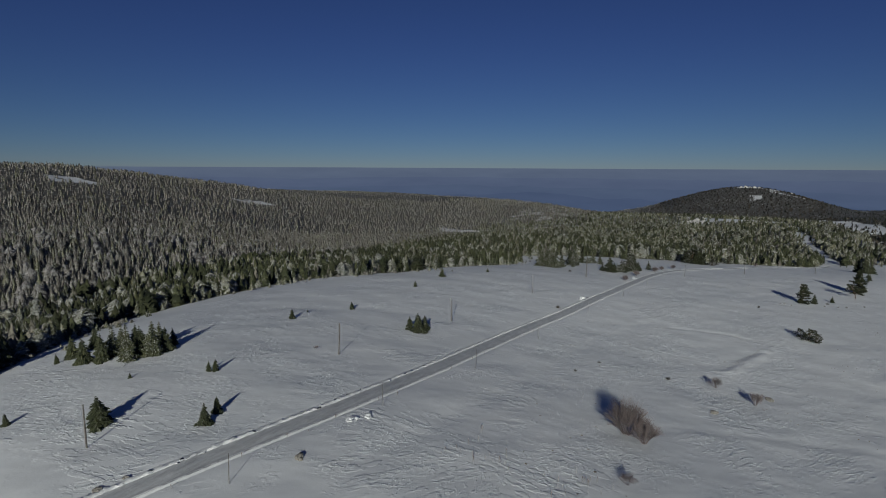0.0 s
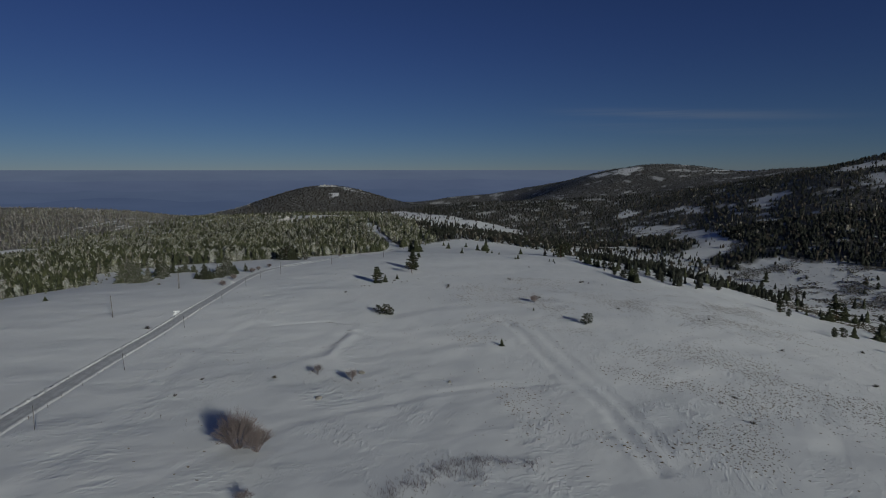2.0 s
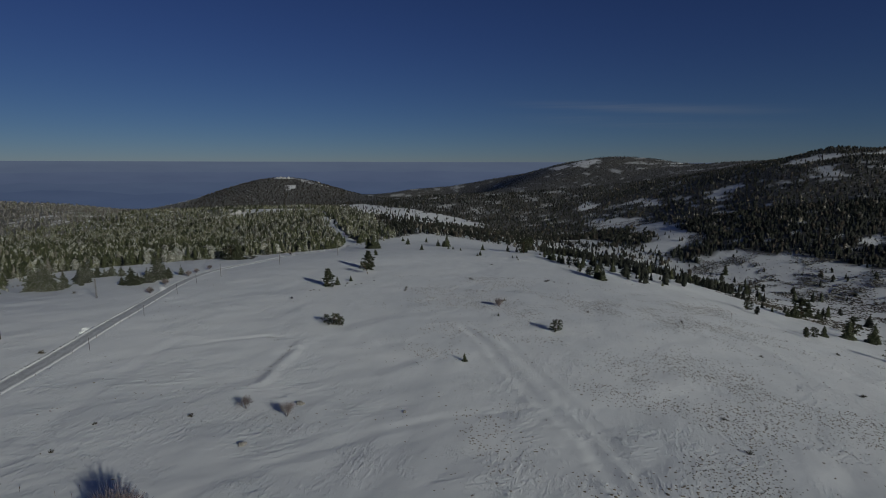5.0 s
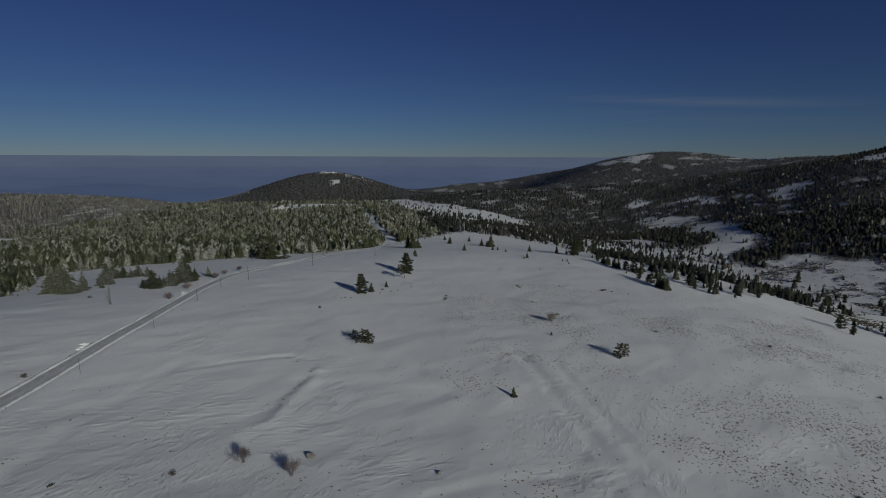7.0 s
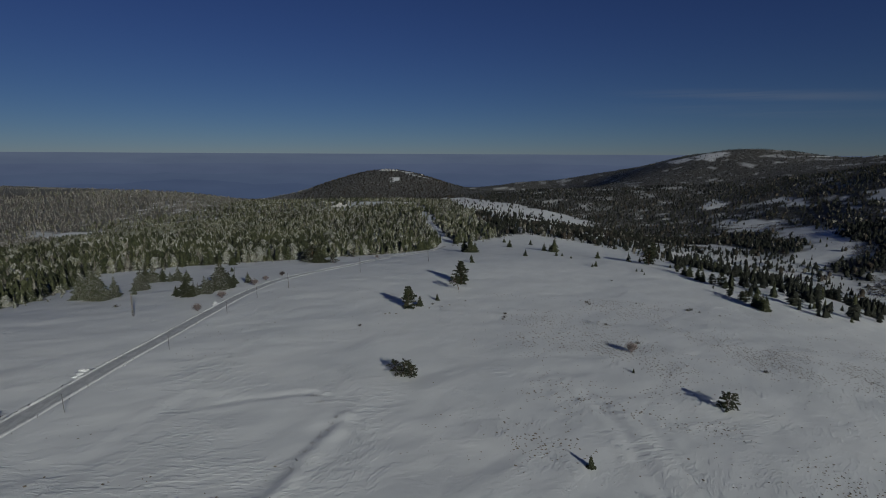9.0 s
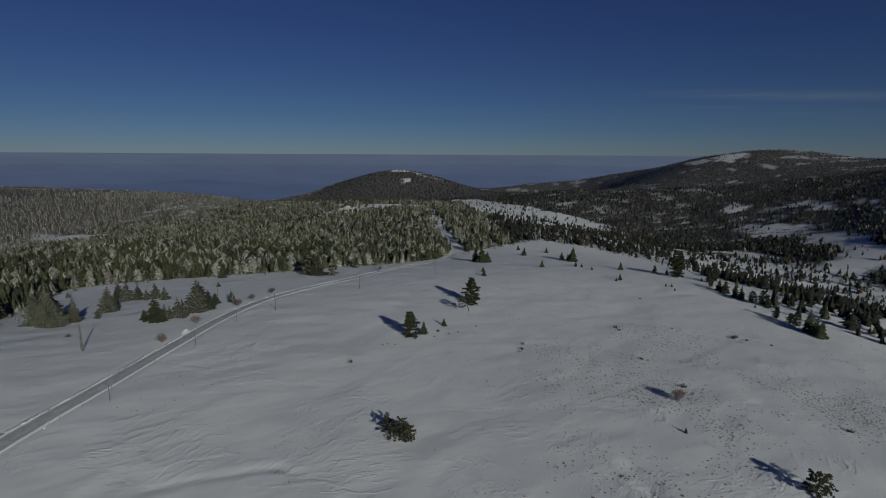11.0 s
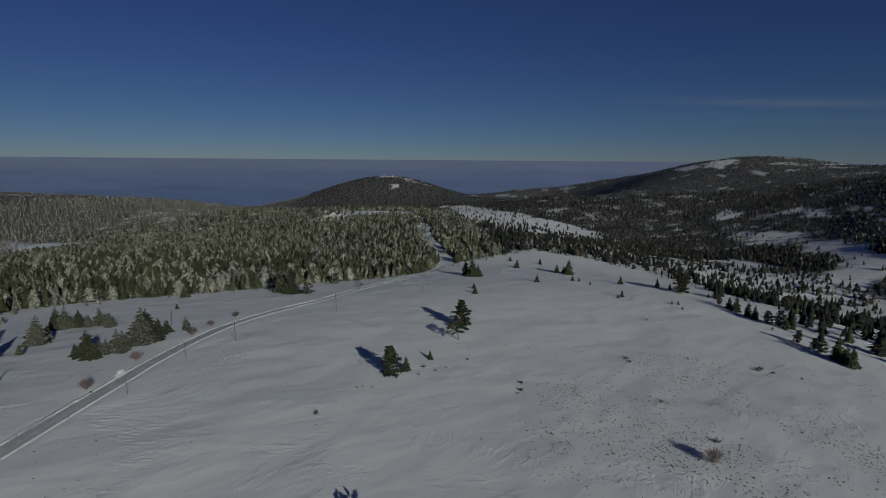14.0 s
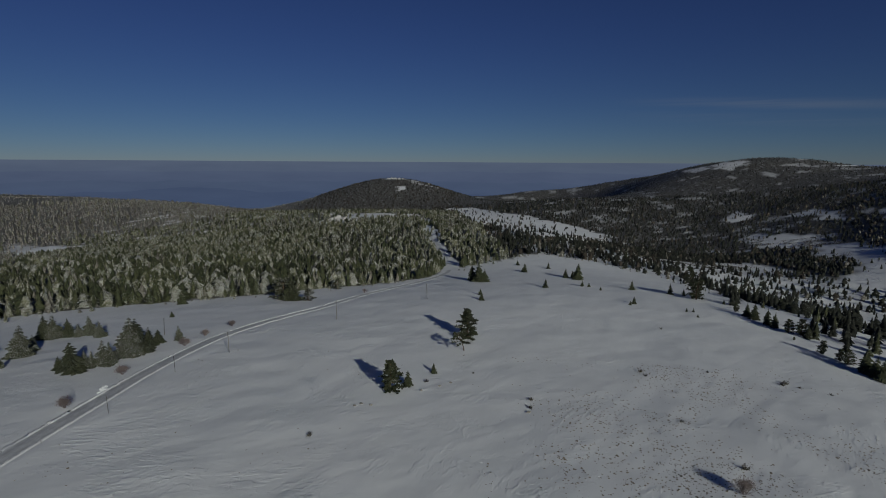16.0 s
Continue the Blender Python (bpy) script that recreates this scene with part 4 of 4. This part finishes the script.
OUTCROPS = [lump("rock_outcrop", s, 0.9, CRAG) for s in (8, 9)]
stand(OUTCROPS, [(-100.0, 1050.0, 13.0), (-90.0, 1056.0, 8.0), (-111.0, 1054.0, 9.0), (-121.0, 1056.0, 6.0)], "pale rime-covered rock outcrop above the trees", "rock", "rock outcrops")
stand(OUTCROPS, [(-80.0, 2405.0, 9.0), (-66.0, 2400.0, 13.0), (-50.0, 2396.0, 10.0), (-34.0, 2402.0, 11.0), (-20.0, 2405.0, 7.0), (88.0, 2395.0, 8.0)], "rime-white rocks on the top of the round hill", "rock", "rock outcrops")


def stalk_thing(seed):
    """A dry flower stalk of height 1 with its seed head."""
    r = random.Random(seed)
    top = new("dry_stalk")
    v, f = [], []
    tube(v, f, (0, 0, -0.1), (r.uniform(-0.05, 0.05), r.uniform(-0.05, 0.05), 0.7), 0.03, 0.025, 4)
    link_mesh("stem", v, f, STRAW, top)
    v, f = [], []
    tube(v, f, (0, 0, 0.62), (0, 0, 0.8), 0.05, 0.07, 5)
    tube(v, f, (0, 0, 0.8), (0, 0, 1.0), 0.07, 0.02, 5)
    link_mesh("seed_head", v, f, TWIG, top)
    return top


STALKS = [stalk_thing(s) for s in (1, 2)]
spread = random.Random(5)
for cx, cy, n in ((-37, 68, 7), (-33, 70, 10), (-37.5, 75.5, 5), (-20.5, 76, 12), (-22, 72, 6), (-30, 112, 5)):
    stand(STALKS, [(cx + spread.gauss(0, 1.6), cy + spread.gauss(0, 1.6), spread.uniform(0.6, 1.15)) for _ in range(n)], "dry brown flower stalk sticking out of the snow", "stalk", "dry stalks")
for mid in ROAD_MID[40:210:4]:
    if spread.random() < 0.75:
        stand(STALKS, [(float(mid[0]) + 2.9 + spread.gauss(0, 0.3), float(mid[1]) + spread.gauss(0, 1.5), spread.uniform(0.45, 0.8))], "dry brown stubble beside the ploughed road", "stalk", "roadside stubble", 1.6)

# ---- forest ----
def forest(name, spots, tall, layers, sides, mat, label, seed, wide=0.3, rounded=False):
    """Many trees in one mesh: each a stack of ragged, drooping skirts, pointed or rounded at the top."""
    r = np.random.RandomState(seed)
    n = len(spots)
    x, y = spots[:, 0], spots[:, 1]
    z = ground(x, y)
    far = np.clip((np.hypot(x, y) - 500) / 600, 0, 1)
    z = z + far * (2.5 * ripple(x / 45, y / 45, 31) + 6 * ripple(x / 160, y / 160, 32)) - 0.2
    h = tall * r.uniform(0.38, 1.32, n)
    w = h * wide * r.uniform(0.75, 1.3, n)
    verts, faces, count = [], [], 0
    for k in range(layers):
        u = k / layers
        if rounded:
            low, top = 0.04 + 0.78 * u, min(1.0, 0.04 + 0.78 * u + 2.3 / layers * 0.62)
            rad = w * max(0.25, 1 - ((u - 0.3) / 0.75) ** 2) ** 0.5
        else:
            low, top = 0.9 * u, min(1.0, (k + 1.3) / layers * 0.93 + 0.07)
            rad = w * (1 - u) ** 0.8
        a = r.uniform(0, 6.28, n)[:, None] + np.arange(sides) * 2 * np.pi / sides + r.uniform(-0.3, 0.3, (n, sides))
        rr = rad[:, None] * r.uniform(0.75, 1.15, (n, sides)) * np.where(np.arange(sides) % 2, 1.2, 0.62)
        droop = r.uniform(-0.04, 0.04, (n, sides)) - np.where(np.arange(sides) % 2, 0.05, -0.03)
        ring = np.stack([x[:, None] + rr * np.cos(a), y[:, None] + rr * np.sin(a), (z + h * low)[:, None] + h[:, None] * droop], -1)
        sway = (0.07 if rounded else 0.03) * h * (rounded or k < layers - 1)
        tip = np.stack([x + sway * r.randn(n), y + sway * r.randn(n), z + h * top], -1)[:, None]
        v = np.concatenate([ring, tip], 1)
        idx = count + np.arange(n)[:, None] * (sides + 1)
        tri = np.stack([idx + np.arange(sides), idx + (np.arange(sides) + 1) % sides, np.broadcast_to(idx + sides, (n, sides))], -1)
        verts.append(v.reshape(-1, 3))
        faces.append(tri.reshape(-1, 3))
        count += n * (sides + 1)
    v, t = np.vstack(verts), np.vstack(faces)
    me = bpy.data.meshes.new(name)
    me.vertices.add(len(v))
    me.vertices.foreach_set("co", v.astype(np.float32).ravel())
    me.loops.add(t.size)
    me.loops.foreach_set("vertex_index", t.astype(np.int32).ravel())
    me.polygons.add(len(t))
    me.polygons.foreach_set("loop_start", np.arange(0, t.size, 3, dtype=np.int32))
    me.materials.append(mat)
    me.update(calc_edges=True)
    return tagged(new(name, me), label, "forest", kind="stuff")


def scatter(r0, r1, a0, a1, spacing, seed, thin=1.0):
    """Jittered places in a sector of the country, thinned as the woods are."""
    r = np.random.RandomState(seed)
    g = np.arange(-r1, r1, spacing)
    gx, gy = np.meshgrid(g, g[g > -200])
    gx, gy = gx.ravel(), gy.ravel() + 60
    gx, gy = gx + r.uniform(-0.5, 0.5, gx.shape) * spacing, gy + r.uniform(-0.5, 0.5, gy.shape) * spacing
    rad, ang = np.hypot(gx, gy), np.degrees(np.arctan2(gx, gy))
    keep = (rad >= r0) & (rad < r1) & (ang > a0) & (ang < a1)
    gx, gy = gx[keep], gy[keep]
    keep = r.uniform(0, 1, gx.shape) < woods(gx, gy) * thin
    return np.stack([gx[keep], gy[keep]], 1)


def halves(spots, line):
    """Splits places by a line of the country: frosted slopes to the left of it, dark woods to the right."""
    s = line(spots[:, 0], spots[:, 1])
    return spots[s], spots[~s]


def frosty(x, y):
    """The colder slopes beyond the near woods in the west carry rime."""
    edge = np.interp(y, (0, 242, 500, 740, 1001, 1123, 1200), (-330, -318, -370, -400, -540, -560, -380)) + 30 * ripple(x / 60, y / 60, 51)
    return x < edge


def mixed(spots, kinds, tall, layers, sides, seed):
    """Shares the places out among kinds of tree: (share, material, rounded, width, label)."""
    pick = np.random.RandomState(seed).uniform(0, 1, len(spots))
    lo = 0.0
    for n, (share, mat, rounded, wide, label) in enumerate(kinds):
        some = spots[(pick >= lo) & (pick < lo + share)]
        lo += share
        if len(some):
            forest("forest", some, tall, layers, sides, mat, label, seed + n, wide, rounded)


COLD = [(0.62, HOARY, False, 0.25, "rime-covered grey conifer forest on the hillside"), (0.16, HOARY, True, 0.32, "rounded rime-grey trees in the hillside forest"),
        (0.22, FROSTED, False, 0.26, "green spruces dusted with snow in the rime-grey forest")]
WEST = [(0.36, FROSTED, False, 0.32, "green spruce forest dusted with snow"), (0.16, GREEN, False, 0.33, "dark green spruces in the snowy forest"), (0.12, GREEN, True, 0.34, "dark green bushy pines in the snowy forest"),
        (0.08, RIME, False, 0.32, "pale rime-covered trees in the pine forest"), (0.28, FROSTED, True, 0.36, "bushy snow-dusted pines in the forest")]
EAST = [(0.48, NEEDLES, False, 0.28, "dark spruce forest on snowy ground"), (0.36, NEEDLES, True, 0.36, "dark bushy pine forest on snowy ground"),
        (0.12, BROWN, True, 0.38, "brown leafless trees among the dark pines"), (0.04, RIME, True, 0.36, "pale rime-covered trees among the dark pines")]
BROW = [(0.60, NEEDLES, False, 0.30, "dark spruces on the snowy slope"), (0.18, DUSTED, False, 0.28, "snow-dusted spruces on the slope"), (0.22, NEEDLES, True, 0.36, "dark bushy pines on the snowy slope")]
NEAR = [(0.16, FROSTED, False, 0.31, "green spruce forest dusted with snow"), (0.26, GREEN, False, 0.32, "dark green spruces in the snowy forest"), (0.26, DUSTED, False, 0.34, "snow-dusted spruces near the meadow"),
        (0.12, GREEN, True, 0.34, "dark green bushy pines in the snowy forest"), (0.06, RIME, False, 0.32, "pale rime-covered trees in the pine forest"), (0.14, FROSTED, True, 0.36, "bushy snow-dusted pines in the forest")]
HILL = [(0.55, BROWN, True, 0.5, "brown leafless woods on the far hill"), (0.45, NEEDLES, True, 0.42, "dark woods on the far hill")]
for seed, (r0, r1, gap, layers, sides, tall) in enumerate(((0, 330, 3.5, 8, 9, 7.0), (330, 620, 3.9, 6, 8, 8.2), (620, 1050, 5.1, 3, 6, 7.6), (1050, 1800, 8.9, 2, 6, 7.5), (1800, 3150, 13.6, 2, 4, 5.5))):
    spots = scatter(r0, r1, -75, 62, gap, 70 + seed)
    cold, rest = halves(spots, frosty)
    west, east = halves(rest, lambda x, y: x < 70 + 0.05 * y + 25 * ripple(x / 60, y / 60, 53))
    far_hill, west = halves(west, lambda x, y: (y > 1450) & (x > -560))
    mixed(far_hill, HILL, tall, layers, sides, 400 + 10 * seed)
    mixed(cold, COLD, tall, layers, sides, 100 + 10 * seed)
    mixed(west, NEAR if r1 < 700 else WEST, tall, layers, sides, 200 + 10 * seed)
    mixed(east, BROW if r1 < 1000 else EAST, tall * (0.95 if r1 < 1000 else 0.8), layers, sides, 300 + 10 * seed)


def fringe(count, seed):
    """Young trees that straggle out of the woods onto the snow."""
    r = np.random.RandomState(seed)
    p = np.array(MEADOW[:24], float)
    leg = r.randint(0, len(p) - 1, count)
    u = r.uniform(0, 1, count)[:, None]
    spot = p[leg] * (1 - u) + p[leg + 1] * u + r.randn(count, 2) * 5
    return spot[off_line(ROAD_MID, spot[:, 0], spot[:, 1]) > 7]


forest("forest_edge", fringe(300, 81), 2.6, 5, 10, FROSTED, "low snow-dusted young spruces at the edge of the forest", 82, 0.42)
forest("forest_edge", fringe(160, 83), 1.5, 4, 9, RIME, "pale rime-covered scrub at the edge of the forest", 84, 0.6, True)


# ---- grass showing through the snow ----
def tufts(name, count, box, seed, mat, tall, label, patchy=0.3, on_meadow=True):
    """Small hummocks and stalks over a stretch of the meadow, in one mesh."""
    r = np.random.RandomState(seed)
    x, y = r.uniform(box[0], box[1], count), r.uniform(box[2], box[3], count)
    keep = (r.uniform(0, 1, count) < np.clip(3.2 * (patches(x, y, 22, 61 if on_meadow else seed) - patchy), 0.02, 1)) & (inside(MEADOW, x, y) if on_meadow else woods(x, y) < 0.3) & (off_line(ROAD_MID, x, y) > 5)
    x, y = x[keep], y[keep]
    n = len(x)
    z = ground(x, y) + (relief(x, y) if on_meadow else 0.0) - 0.05
    h, w = tall * r.uniform(0.25, 1.0, n), tall * r.uniform(0.8, 2.0, n)
    a = r.uniform(0, 6.28, n)[:, None] + np.arange(5) * 2 * np.pi / 5
    rr = w[:, None] * r.uniform(0.6, 1.3, (n, 5))
    ring = np.stack([x[:, None] + rr * np.cos(a), y[:, None] + rr * np.sin(a), np.repeat(z[:, None], 5, 1)], -1)
    tip = np.stack([x + 0.4 * w * r.randn(n), y + 0.4 * w * r.randn(n), z + h], -1)[:, None]
    v = np.concatenate([ring, tip], 1).reshape(-1, 3)
    i = np.arange(n)[:, None] * 6
    t = np.stack([i + np.arange(5), i + (np.arange(5) + 1) % 5, np.broadcast_to(i + 5, (n, 5))], -1).reshape(-1, 3)
    return tagged(link_mesh(name, v.tolist(), t.tolist(), mat, smooth_faces=False), label, "grass", kind="stuff")


tufts("snow_hummocks", 12000, (40, 280, 40, 330), 61, SNOW, 0.21, "small wind-packed snow hummocks", 0.50)
tufts("grass_tussocks", 60000, (40, 300, 40, 330), 63, STRAW, 0.22, "dry brown grass poking through the snow", 0.50)
tufts("grass_tussocks", 3000, (-50, 60, 30, 330), 65, STRAW, 0.19, "dry brown grass poking through the snow", 0.57)
tufts("grass_tussocks", 40000, (80, 230, 60, 260), 64, SCRUB, 0.19, "dark stubble poking through the snow", 0.54)
# valley scrub, sown thicker than it grows to stand in for the valley's shade
tufts("heath_scrub", 110000, (300, 700, 200, 1050), 69, SCRUB, 0.66, "low dark heath scrub in the snowy valley, thickened to stand in for shade", 0.40, False)


# kinds that found no place are taken away again
for kind in SPRUCES + SNOWY + PINES + TALL_PINES + BENT_PINES + SPREADING + BUSHES + THIN_BUSHES + FROST_PINES + POLES + STAKES + STONES + HEAPS + STALKS + SHRUBS + OUTCROPS + MASTS:
    if kind not in USED:
        for ob in (*kind.children_recursive, kind):
            bpy.data.objects.remove(ob)
